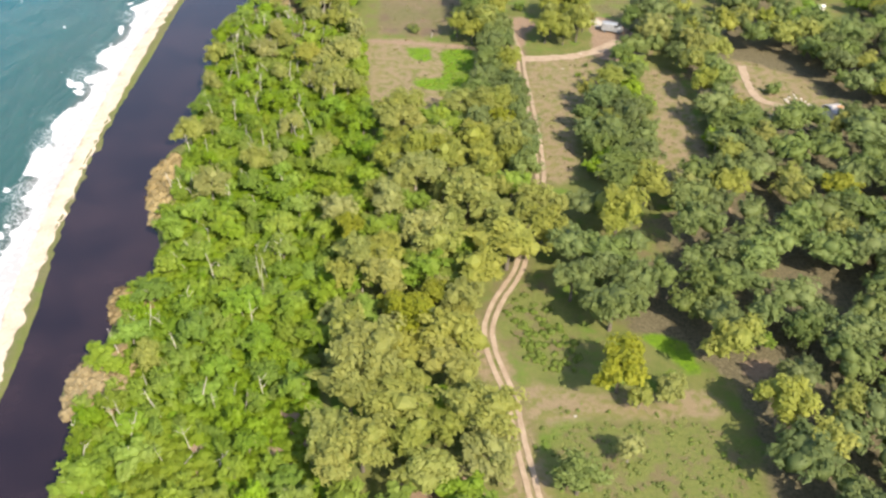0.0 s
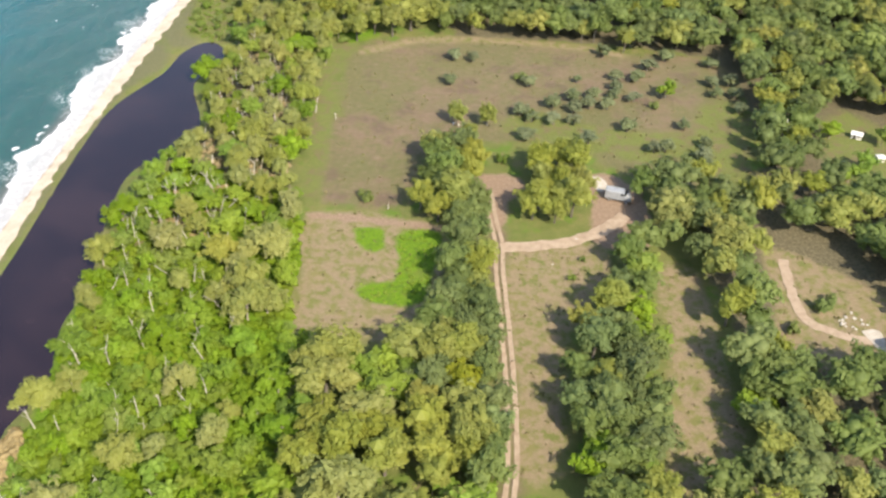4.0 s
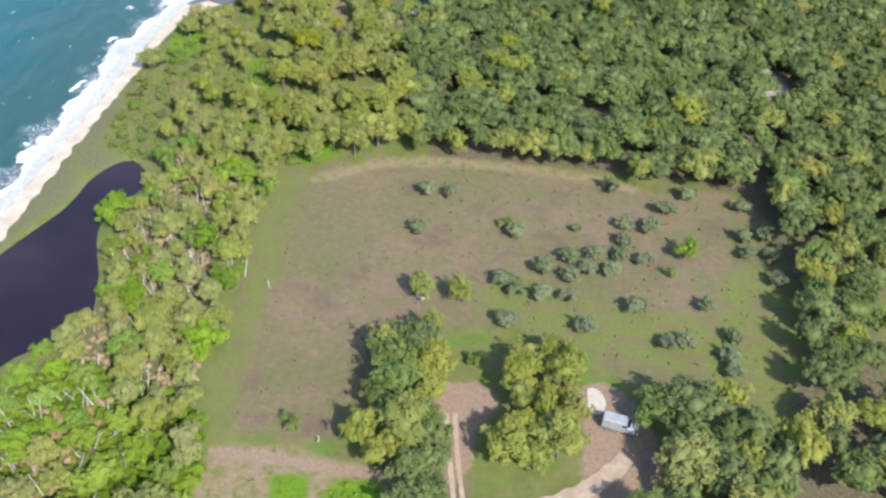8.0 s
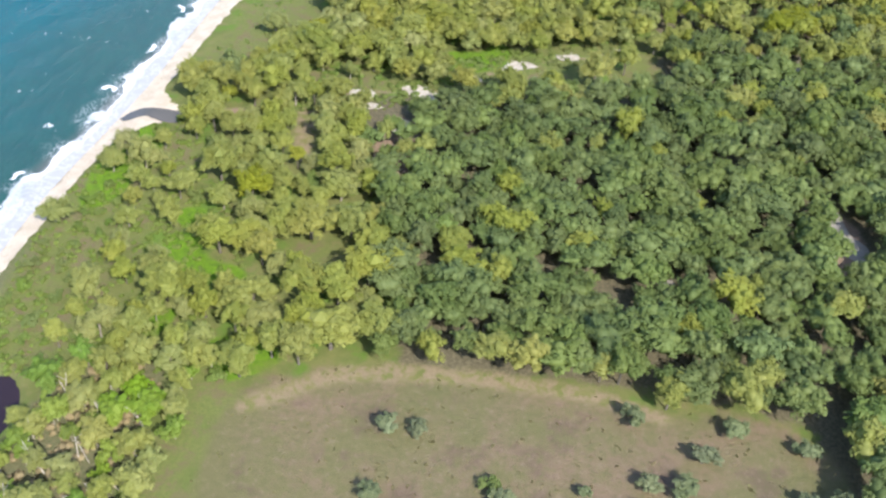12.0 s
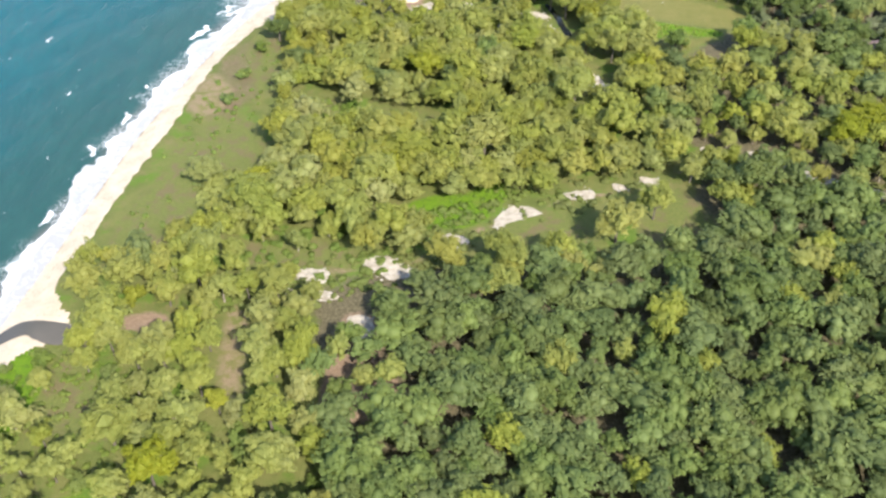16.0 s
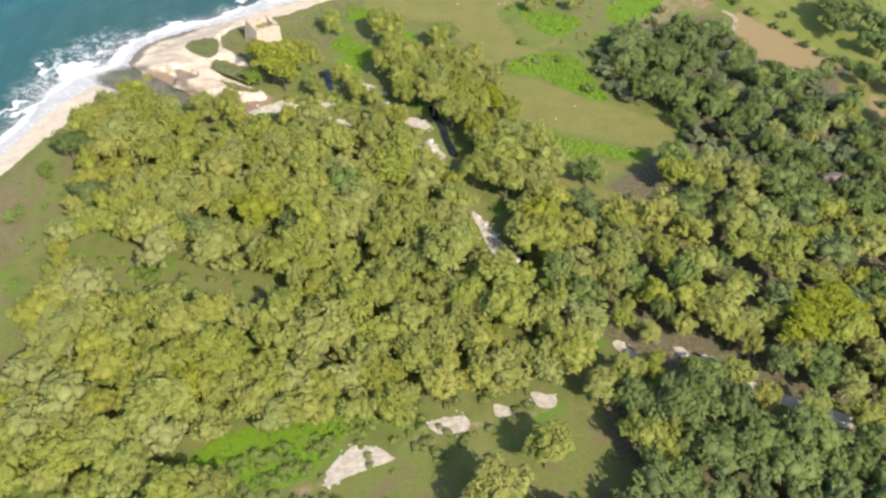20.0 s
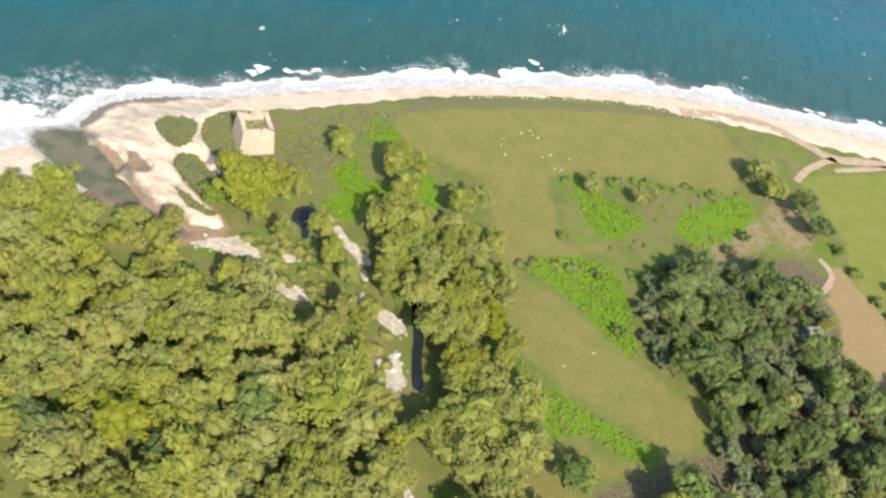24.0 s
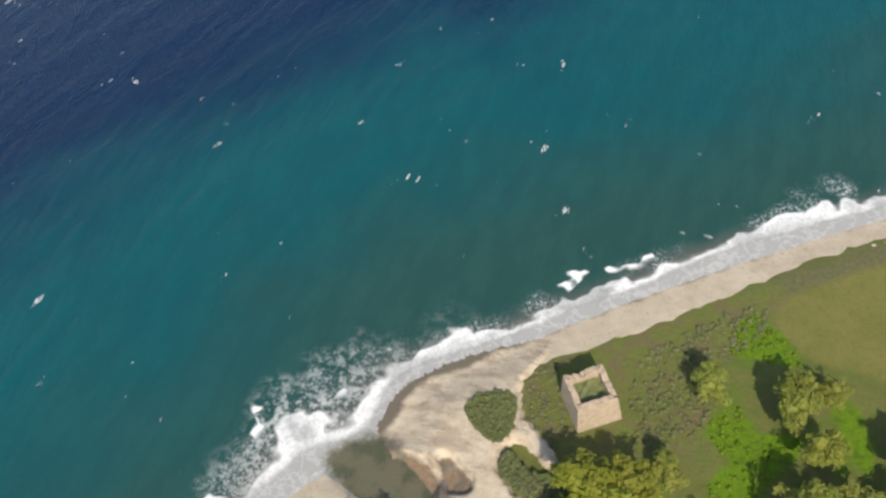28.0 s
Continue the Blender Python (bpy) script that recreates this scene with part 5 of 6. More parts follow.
ALDERS = [(64.3, 240.5, 2.2), (96.4, 226.0, 2.2), (99.0, 213.6, 2.6), (107.0, 224.2, 2.0), (94.6, 209.4, 2.4), (112.4, 215.0, 2.8), (49.0, 91.3, 2.2), (45.2, 166.6, 2.8), (44.0, 162.0, 2.4), (58.2, 147.2, 3.2), (47.6, 177.1, 2.9), (9.8, 447.4, 2.2)]
SHRUBS = [(115.9, 492.1, 1.3), (118.8, 487.5, 1.3), (122.8, 482.0, 1.3), (125.5, 478.5, 1.3), (127.5, 474.3, 1.3), (130.1, 471.0, 1.3), (133.0, 468.4, 1.3), (135.3, 465.9, 1.3), (137.2, 462.3, 1.3), (125.9, 487.1, 1.3), (133.4, 457.0, 1.3), (131.4, 450.6, 1.3), (133.5, 455.3, 1.3), (137.6, 451.9, 1.3), (136.0, 445.9, 1.3), (77.0, 171.1, 2.3), (0.6, 196.6, 1.7), (32.2, 230.6, 1.8), (32.4, 245.7, 1.8), (60.9, 235.4, 1.2), (26.2, 211.2, 1.6), (-20.9, 417.3, 2.0), (-22.2, 405.9, 1.8), (-23.4, 395.5, 1.8), (76.7, 452.0, 1.4),
          (64.0, 468.6, 0.9), (90.0, 470.0, 1.5), (94.0, 480.5, 1.3), (97.0, 486.0, 1.4), (71.5, 462.2, 0.8), (83.0, 470.8, 1.2), (70.0, 165.4, 1.3), (36.0, 176.0, 0.7), (38.4, 181.2, 0.6)]
for kind, places in (("plane_tree", PLANES + PLANES_NORTH), ("willow_tree", WILLOWS), ("oak_tree", OAKS), ("poplar_tree", POPLARS), ("alder_tree", ALDERS), ("shrub", SHRUBS)):
    for x, y, r in places:
        plant(kind, x, y, r)

# woods and thickets round them, clear of the small buildings
for x, y in ((86.6, 161.0), (109.6, 467.0), (117.8, 424.0), (102.6, 227.0), (104.2, 218.0), (97.0, 310.5), (97.5, 304.0), (54.5, 280.8), (62.5, 289.0)):
    claim(x, y, 4.5)
scatter([(-41, 60), (-40, 120), (-42, 185), (-37, 206), (-22, 196), (-10, 175), (-7, 120), (-12, 90), (-11, 60)], {"alder_tree": 5, "willow_tree": 0.5}, 1.5, 3.0, 1.0, 520)
scatter([(-41, 166), (-42, 185), (-37, 206), (-22, 200), (-10, 190), (-9, 166)], {"willow_tree": 4, "plane_tree": 2, "alder_tree": 2}, 1.5, 3.0, 0.84, 420)
scatter([(-41, 20), (-40, 120), (-42, 172), (-9, 172), (-7, 120), (-12, 90), (-11, 20)], {"alder_bush": 9}, 0.9, 2.8, 0.70, 3600, "wood")
scatter([(-41, 166), (-42, 185), (-37, 206), (-22, 200), (-10, 190), (-9, 166)], {"alder_bush": 9}, 1.0, 1.9, 0.85, 500, "wood")
scatter([(-36, 206), (-33, 225), (-37, 240), (-30, 262), (-10, 262), (-14, 235), (-12, 195), (-12, 178)], {"alder_tree": 2.5, "willow_tree": 5, "plane_tree": 0.5}, 1.4, 3.2, 0.72, 900)
scatter([(-12, 20), (-12, 90), (-7, 120), (-8, 158), (12, 158), (22, 135), (15, 105), (9, 95), (11, 60), (12, 20)], {"plane_tree": 5, "poplar_tree": 0.5, "willow_tree": 1.5, "alder_tree": 3}, 2.2, 4.2, 0.60, 1500)
scatter([(13, 194), (22, 194), (22, 132), (10, 156), (12, 172)], {"oak_tree": 5, "plane_tree": 1}, 2.2, 3.4, 0.54, 900)
scatter([(11, 190), (21, 190), (20, 206), (22, 212), (18, 216), (12, 214)], {"plane_tree": 2, "oak_tree": 1}, 2.2, 3.4, 0.58, 300)
scatter([(31, 194), (40, 192), (41, 212), (34, 212), (32, 206)], {"plane_tree": 4}, 1.8, 2.6, 0.62, 200)
scatter([(34, 130), (34, 158), (42, 172), (43, 188), (50, 186), (49, 165), (45, 128)], {"oak_tree": 4, "plane_tree": 2, "alder_tree": 1}, 2.2, 3.8, 0.60, 700)
scatter([(58, 134), (58, 178), (49, 184), (54, 206), (76, 208), (86, 190), (70, 190), (66, 160), (68, 150)], {"oak_tree": 5, "plane_tree": 2, "poplar_tree": 0.1}, 2.4, 4.0, 0.62, 1200, "wood")
scatter([(24, 110), (34, 128), (56, 136), (66, 156), (90, 156), (110, 150), (110, 20), (40, 20), (44, 80), (36, 98), (25, 106)], {"oak_tree": 7, "plane_tree": 1.3, "poplar_tree": 0.1}, 2.6, 4.6, 0.64, 2600, "wood")
scatter([(78, 205), (84, 262), (140, 262), (140, 165), (92, 165), (86, 190)], {"oak_tree": 6, "plane_tree": 2}, 2.6, 4.0, 0.62, 1800, "wood")
scatter([(17, 264), (45, 266), (82, 262), (140, 262), (150, 366), (106, 366), (78, 372), (70, 358), (54, 348), (34, 350), (16, 338), (6, 322), (12, 300)], {"oak_tree": 12, "plane_tree": 0.9}, 1.8, 4.2, 0.56, 5600, "wood", 0.15)
scatter([(-20, 264), (18, 264), (14, 298), (4, 322), (6, 342), (-10, 340), (-30, 330), (-26, 300)], {"plane_tree": 6, "poplar_tree": 0.2, "willow_tree": 4, "shrub": 3}, 1.8, 4.0, 0.64, 1500)
scatter([(-34, 264), (-18, 264), (-22, 300), (-30, 322), (-36, 312), (-32, 290)], {"willow_tree": 3, "plane_tree": 3}, 1.5, 2.8, 0.95, 260)
scatter([(-45, 262), (-30, 262), (-20, 268), (-30, 330), (-42, 318), (-46, 290)], {"shrub": 6, "willow_tree": 0.6}, 1.4, 3.0, 0.9, 400)
scatter([(-32, 332), (6, 342), (34, 366), (60, 374), (72, 384), (56, 400), (46, 424), (20, 436), (0, 436), (-17, 438), (-22, 424), (-14, 404), (-12, 384), (-26, 362)], {"plane_tree": 8, "willow_tree": 3, "poplar_tree": 0.25, "oak_tree": 0.2}, 1.6, 4.2, 0.52, 4200, "wood")
scatter([(-36, 340), (-31, 358), (-20, 360), (-13, 352), (-14, 341), (-26, 332)], {"willow_tree": 4, "plane_tree": 4}, 1.6, 3.0, 0.78, 300)
scatter([(62, 352), (74, 374), (110, 368), (150, 360), (150, 330), (80, 345)], {"oak_tree": 6, "plane_tree": 1}, 2.4, 4.0, 0.60, 1200, "wood")
scatter([(70, 371), (110, 365), (150, 355), (150, 367), (110, 377), (84, 389), (72, 387)], {"plane_tree": 3, "oak_tree": 3, "willow_tree": 1}, 1.5, 2.8, 0.68, 500)
scatter([(64, 392), (76, 384), (100, 380), (150, 366), (150, 420), (108, 420), (92, 428), (80, 418), (66, 418), (58, 408)], {"plane_tree": 5, "poplar_tree": 0.4, "oak_tree": 2.2, "willow_tree": 1}, 2.2, 3.8, 0.60, 1600, "wood")
scatter([(95, 432), (92, 444), (80, 451), (78.5, 462), (82, 469), (98, 476), (111, 474), (116, 462), (150, 440), (150, 415), (108, 420)], {"oak_tree": 4, "willow_tree": 0.5, "olive_tree": 7, "shrub": 0.6}, 1.5, 3.0, 0.50, 3000)
scatter([(36, 446), (44, 462), (54, 456), (60, 440), (62, 424), (52, 424), (50, 432), (46, 440)], {"plane_tree": 6, "willow_tree": 2}, 2.0, 3.2, 0.60, 500)
scatter([(100, 506), (108, 502), (118, 495), (128, 480), (136, 468), (132, 466), (116, 491), (106, 498)], {"shrub": 5, "oak_tree": 1}, 1.4, 2.4, 0.8, 200)
for kind, name, label in (("oak_tree", "oak_wood", "dense dark green oak wood with a closed canopy"), ("plane_tree", "broadleaf_wood", "dense yellow-green broad-leaved wood along the stream"),
                          ("alder_bush", "alder_thicket", "dense bright green young alders covering the swamp"),
                          ("willow_tree", "willow_thicket", "grey-green willows mixed into the stream wood"), ("poplar_tree", "poplar_group", "yellow poplars scattered through the woods")):
    join_wood(kind, name, label)


# ---- undergrowth ----
def thicket(name, label, outline, count, material, low, high, avoid=True, level=None):
    """Low mounds of leaf sprays that cover the ground, as one object."""
    line = curve(outline, 4.0, True)
    lo, hi = line.min(0), line.max(0)
    rng = np.random.default_rng(len(name) + count)
    x, y = rng.uniform(lo[0], hi[0], count * 3), rng.uniform(lo[1], hi[1], count * 3)
    ok = depth_in(x, y, line) > 0
    if avoid:
        for p in OPEN[-5:]:
            ok &= depth_in(x, y, p) < -0.6
        for p, w in LINES:
            ok &= near_line(x, y, p) > w * 0.8
    x, y = x[ok][:count], y[ok][:count]
    r = random.Random(count)
    verts, faces = [], []
    for a, b in zip(x, y):
        s, z = r.uniform(low, high), ground_z(a, b) if level is None else level
        base = len(verts)
        for v in ICO_V:
            verts.append((a + v[0] * s * r.uniform(0.7, 1.1), b + v[1] * s * r.uniform(0.7, 1.1), z + max(-0.1, v[2] * s * 0.6 + 0.15 * s)))
        faces += [[base + k for k in f] for f in ICO_F]
        for _ in range(7):
            d = Vector((r.gauss(0, 1), r.gauss(0, 1), abs(r.gauss(0.5, 0.6)))).normalized()
            q = Vector((a, b, z + 0.15 * s)) + Vector((d.x * s, d.y * s, d.z * s * 0.65))
            n = (d + Vector((r.gauss(0, 0.4), r.gauss(0, 0.4), 0.3))).normalized()
            u = Matrix.Rotation(r.uniform(0, 6.28), 3, n) @ n.orthogonal().normalized()
            v = n.cross(u)
            k, b0 = s * r.uniform(0.35, 0.6), len(verts)
            verts += [q - u * k, q + v * k * 0.6, q + u * k, q - v * k * 0.6]
            faces += [[b0, b0 + 1, b0 + 2], [b0, b0 + 2, b0 + 3]]
    tagged(new(name, mesh_of(name, verts, faces, material)), label, "undergrowth", kind="stuff")


thicket("swamp_undergrowth", "bright green leafy swamp undergrowth", [(-40, 40), (-39, 90), (-39, 118), (-41, 150), (-41, 185), (-34, 205), (-12, 195), (-9, 150), (-8, 118), (-13, 90), (-11, 40)], 4200, M_ALDER, 0.5, 1.2)
for k, outline in enumerate(list(MARSH.values())[1:4]):
    thicket("reed_bed", "tan dry reed bed at the lagoon edge", outline, 330 - k, M_REED, 0.5, 1.1)
thicket("coast_scrub", "low green and grey scrub behind the beach", [(-46, 264), (-34, 258), (-14, 262), (-12, 300), (-28, 332), (-42, 320), (-47, 295)], 900, M_SCRUB, 0.25, 0.7)
thicket("tower_scrub", "low dull green scrub round the tower", [(14, 472), (27, 484), (28, 479), (22, 471), (24, 466), (20, 460), (16, 460)], 420, M_DUNE, 0.12, 0.40)
thicket("slope_scrub", "low green scrub on the meadow slope", [(62, 484), (94, 499), (99, 492), (86, 474), (74, 468), (66, 472)], 34, M_SCRUB, 0.2, 0.7)
thicket("hedge", "low uneven bushes along the meadow edge", [(59, 484.4), (76, 491.6), (94, 498.6), (94.6, 496.6), (77, 489.8), (60, 482.6)], 60, M_SCRUB, 0.4, 1.1)
thicket("hedge", "low bramble hedge between the meadow and the slope", [(57, 459.4), (68, 463.6), (80, 467.8), (80.6, 466.4), (68, 462), (58, 457.8)], 46, M_SCRUB, 0.4, 1.0)
thicket("coast_bushes", "low windswept bushes on the coast slope", [(-33, 352), (-30, 392), (-25, 420), (-18, 420), (-15, 404), (-20, 380), (-26, 352)], 90, M_SCRUB, 0.2, 0.7)
thicket("bank_reeds", "tan reeds and sedge between the bank trees", [(-34, 208), (-32, 225), (-36, 240), (-30, 260), (-17, 260), (-17, 240), (-15, 215), (-16, 202)], 520, M_REED, 0.3, 0.9)
thicket("clearing_weeds", "rough weeds and tufts in the south clearing", [(17, 62), (16, 76), (24, 82), (40, 80), (39, 60)], 120, M_SCRUB, 0.12, 0.4)
for count, outline in ((330, SPIT_GRASS), (90, SPIT_STRIP), (260, BANK_GRASS)):
    thicket("spit_scrub", "low dune scrub on the sand spit", outline, count, M_DUNE, 0.10, 0.36, False, 1.08)
thicket("dune_scrub", "low dull scrub on the turf behind the tower", [(1.1, 461.8), (0.8, 465.5), (3.7, 468.5), (7.0, 461), (6.8, 456.4), (4.8, 457.1), (2.0, 459.2)], 150, M_DUNE, 0.12, 0.35, False)
for key, count in (("field wedge", 420), ("wood edge", 300), ("slope green", 200), ("slope end", 120), ("tower green", 60), ("stream green", 90), ("wet corner", 130), ("stream glade", 160)):
    thicket("meadow_tufts", "low bright green tufts and weeds in the wet meadow", LUSH[key], count, M_ALDER, 0.10, 0.42, False)
thicket("lawn_weeds", "rough green weeds in the south lawn", GREEN["south lawn"], 260, M_SCRUB, 0.10, 0.36, False)
thicket("pale_reeds", "tall pale yellow-green reeds on the coast slope", [(-20.5, 360.1), (-21.6, 368.8), (-16.6, 371.5), (-9.1, 367.7), (-5.3, 362.7), (-7.8, 355.7), (-14.2, 355.0)], 620, M_WILLOW, 0.5, 1.3, False)
thicket("glade_bushes", "loose bushes in the grassy glades of the stream wood", [(-14, 346), (-4, 357), (8, 357), (8, 348), (20, 362), (32, 366), (30, 360), (12, 344)], 120, M_SCRUB, 0.3, 1.0)
thicket("wood_bushes", "loose bushes in the grassy glades of the stream wood", [(-4, 388), (-6, 398), (2, 396), (21, 392), (21, 388)], 70, M_SCRUB, 0.3, 1.1)
thicket("glade_weeds", "tall dull weeds and brambles beside the track", [(14.3, 103), (19.4, 103), (24.2, 90), (20, 86), (15, 91)], 110, M_SCRUB, 0.2, 0.7)
thicket("dead_reeds", "dry tan reeds and fallen wood in the swamp gap", MARSH["dead wood"], 210, M_REED, 0.4, 1.0, False)
thicket("bank_bushes", "olive bushes between the gravel runs", [(16, 445), (26, 446.6), (36, 444), (44, 432), (42, 424), (30, 434), (20, 441)], 110, M_PLANE, 0.4, 1.2)
thicket("stream_scrub", "green bushes between the gravel bars", [(-14, 342), (10, 352), (30, 368), (60, 378), (60, 372), (36, 356), (12, 340), (-12, 335)], 320, M_SCRUB, 0.4, 1.0)


# ---- bare swamp trunks ----
def pole(x, y, tall, girth, lean, toward=None):
    r = random.Random(int(x * 31 + y * 7))
    way = Vector(toward or (r.uniform(-1, 1), r.uniform(-1, 1), 0)) * lean
    pts = [Vector((0, 0, -0.3)) + Vector((way.x * f, way.y * f, tall * f)) + Vector((r.uniform(-1, 1), r.uniform(-1, 1), 0)) * 0.12 * f for f in (0, 0.35, 0.7, 1)]
    v, f = tube(pts, [girth, girth * 0.85, girth * 0.6, girth * 0.3], 6)
    t = tagged(new("dead_tree"), "bare pale dead trunk standing in the swamp", "dead tree", "dead trunks in the swamp")
    t.matrix_basis = pose(x, y, ground_z(x, y))
    new("trunk", mesh_of("trunk", v, f, M_DEAD_WOOD)).parent = t
    for k in range(r.randrange(1, 4)):
        s = pts[1].lerp(pts[3], r.uniform(0.2, 0.9))
        e = s + Vector((r.uniform(-1, 1), r.uniform(-1, 1), r.uniform(0.3, 1.0))) * tall * 0.22
        v, f = tube([s, s.lerp(e, 0.5), e], [girth * 0.4, girth * 0.3, girth * 0.12], 5)
        new("branch", mesh_of("branch", v, f, M_DEAD_WOOD)).parent = t


for i in range(125):
    x, y = pick.uniform(-40, -18), pick.uniform(66, 200)
    pole(x, y, pick.uniform(3.4, 5.4), pick.uniform(0.06, 0.11), pick.uniform(1.0, 2.8))
for i in range(44):
    x, y = pick.uniform(-33, -15), pick.uniform(200, 258)
    pole(x, y, pick.uniform(3.0, 5.0), pick.uniform(0.07, 0.12), pick.uniform(0.5, 1.8))

for x, y in ((-27.0, 233.8), (-23.1, 232.0), (-20.7, 229.5), (-29.6, 226.9), (-25.6, 222.2), (-22.4, 219.6), (-34.0, 186.0), (-30.0, 181.0), (-35.5, 193.0), (-26.0, 196.0), (-29.0, 203.0), (-19.8, 238.1), (-28.0, 242.1), (-30.1, 221.8), (-12.6, 226.0)):
    for i in range(4):
        pole(x + pick.uniform(-2.5, 2.5), y + pick.uniform(-2, 2), pick.uniform(2.8, 4.6), pick.uniform(0.08, 0.13), pick.uniform(1.4, 3.4), (pick.uniform(-1, 0.3), pick.uniform(-0.5, 0.9), 0))

# ---- stones on the gravel bars ----
STONE = random.Random(5)
sv, sf = [], []
for outline in BEDS.values():
    line = curve(outline, 1.0, True)
    (ax, ay), (bx, by) = line.min(0) - 0.8, line.max(0) + 0.8
    for _ in range(int((bx - ax) * (by - ay) * 1.3)):
        x, y = STONE.uniform(ax, bx), STONE.uniform(ay, by)
        if depth_in(np.array([x]), np.array([y]), line)[0] < -1.1 * STONE.random() ** 2:
            continue
        s = STONE.uniform(0.08, 0.28) * STONE.choice((1, 1, 1, 1.7))
        b = len(sv)
        turn = STONE.uniform(0, 6.28)
        for v in ICO_V:
            k = s * STONE.uniform(0.7, 1.15)
            sv.append((x + (v[0] * math.cos(turn) - v[1] * 0.7 * math.sin(turn)) * k, y + (v[0] * math.sin(turn) + v[1] * 0.7 * math.cos(turn)) * k, 0.06 + v[2] * k * 0.6))
        sf += [[b + k for k in f] for f in ICO_F]


for i in range(46):
    x = 40 + 52 * (i + STONE.uniform(0, 0.8)) / 46
    y = float(np.interp(x, [33, 50, 70, 82, 92], [493, 504, 515, 518, 521])) - 0.5 + STONE.gauss(0, 0.15)
    s = STONE.uniform(0.08, 0.22)
    b = len(sv)
    for v in ICO_V:
        k = s * STONE.uniform(0.75, 1.2)
        sv.append((x + v[0] * k * 1.5, y + v[1] * k, ground_z(x, y) + 0.1 + v[2] * k * 0.6))
    sf += [[b + k for k in f] for f in ICO_F]
tagged(new("stones", mesh_of("stones", sv, sf, M_STONE)), "rounded white stones on the gravel bars and along the beach edge", "stones", kind="stuff")

# ---- the watchtower ----
def tower():
    t = tagged(new("stone_watchtower"), "ruined square stone tower with battered walls, open on top", "tower")
    t.matrix_basis = pose(9.5, 463.4, ground_z(9.5, 463.4) - 0.1, 0, 0, 35)
    base, top, tall, thick = 2.95, 2.55, 4.9, 0.75
    mat = M_TOWER
    r = random.Random(3)
    for i, name in enumerate(("front_wall", "side_wall", "back_wall", "side_wall")):
        bm = bmesh.new()
        n = 9
        rows = []
        for k in range(n + 1):
            f = k / n * 2 - 1
            rim = tall + r.uniform(-0.25, 0.12) - (0.5 if i == 2 and 0.1 < f < 0.6 else 0)
            ring = [bm.verts.new(p) for p in ((f * base, -base, 0), (f * top, -top, rim), (f * (top - thick), -top + thick, rim - 0.05), (f * (top - thick), -top + thick, 1.6))]
            rows.append(ring)
        for a, b in zip(rows, rows[1:]):
            for k in range(3):
                bm.faces.new((a[k], b[k], b[k + 1], a[k + 1]))
        bmesh.ops.rotate(bm, verts=bm.verts[:], cent=(0, 0, 0), matrix=Matrix.Rotation(radians(90 * i), 3, "Z"))
        bmesh.ops.recalc_face_normals(bm, faces=bm.faces[:])
        part(name, bm, mat, t)
    bm = bmesh.new()
    bmesh.ops.create_grid(bm, x_segments=6, y_segments=6, size=top - thick + 0.02)
    for v in bm.verts:
        v.co.z = 3.5 + 0.35 * noise.noise(v.co * 1.3)
    part("rubble_floor", bm, M_GRASSY, t, "grass-grown rubble inside the tower")
    for k in range(26):
        bm = bmesh.new()
        bmesh.ops.create_cube(bm, size=1)
        side = r.randrange(4)
        along = r.uniform(-1, 1) * (top - 0.3)
        s = Vector((r.uniform(0.25, 0.5), r.uniform(0.2, 0.4), r.uniform(0.12, 0.28)))
        for v in bm.verts:
            v.co = Vector((v.co.x * s.x + along, v.co.y * s.y - top + r.uniform(0.3, 0.5), v.co.z * s.z + tall + 0.02)) + Vector((r.uniform(-1, 1), r.uniform(-1, 1), r.uniform(-1, 1))) * 0.04
        bmesh.ops.rotate(bm, verts=bm.verts[:], cent=(0, 0, 0), matrix=Matrix.Rotation(radians(90 * side), 3, "Z"))
        part("stone", bm, mat, t)


M_TOWER = rough_material("tower_stone", (0.46, 0.36, 0.27), (0.58, 0.47, 0.36), 1.6, c=(0.38, 0.29, 0.21), bump=0.7, distance=0.15)
M_GRASSY = rough_material("grassy_rubble", (0.10, 0.14, 0.05), (0.20, 0.20, 0.10), 1.2)
tower()


# ---- buildings, the van and yard things ----
M_WHITE = rough_material("white_render", (0.62, 0.60, 0.56), (0.72, 0.70, 0.66), 1.2)
M_TIN = rough_material("grey_sheet_roof", (0.32, 0.30, 0.29), (0.42, 0.40, 0.38), 0.9, rough=0.55)
M_RUST = rough_material("rusty_sheet", (0.36, 0.19, 0.10), (0.44, 0.26, 0.15), 1.1)
M_DUSK = rough_material("brown_roof", (0.16, 0.115, 0.115), (0.22, 0.16, 0.155), 1.0)
M_DARK = rough_material("dark_opening", (0.02, 0.02, 0.02), (0.035, 0.033, 0.03), 1.0)
M_CONCRETE = rough_material("pale_concrete", (0.36, 0.32, 0.26), (0.46, 0.42, 0.35), 0.8)


def block(size, at=(0, 0, 0), bevel=0.03):
    bm = bmesh.new()
    bmesh.ops.create_cube(bm, size=1)
    for v in bm.verts:
        v.co = Vector((v.co.x * size[0] + at[0], v.co.y * size[1] + at[1], v.co.z * size[2] + at[2]))
    if bevel:
        bmesh.ops.bevel(bm, geom=bm.edges[:], offset=bevel, segments=1, affect="EDGES")
    return bm


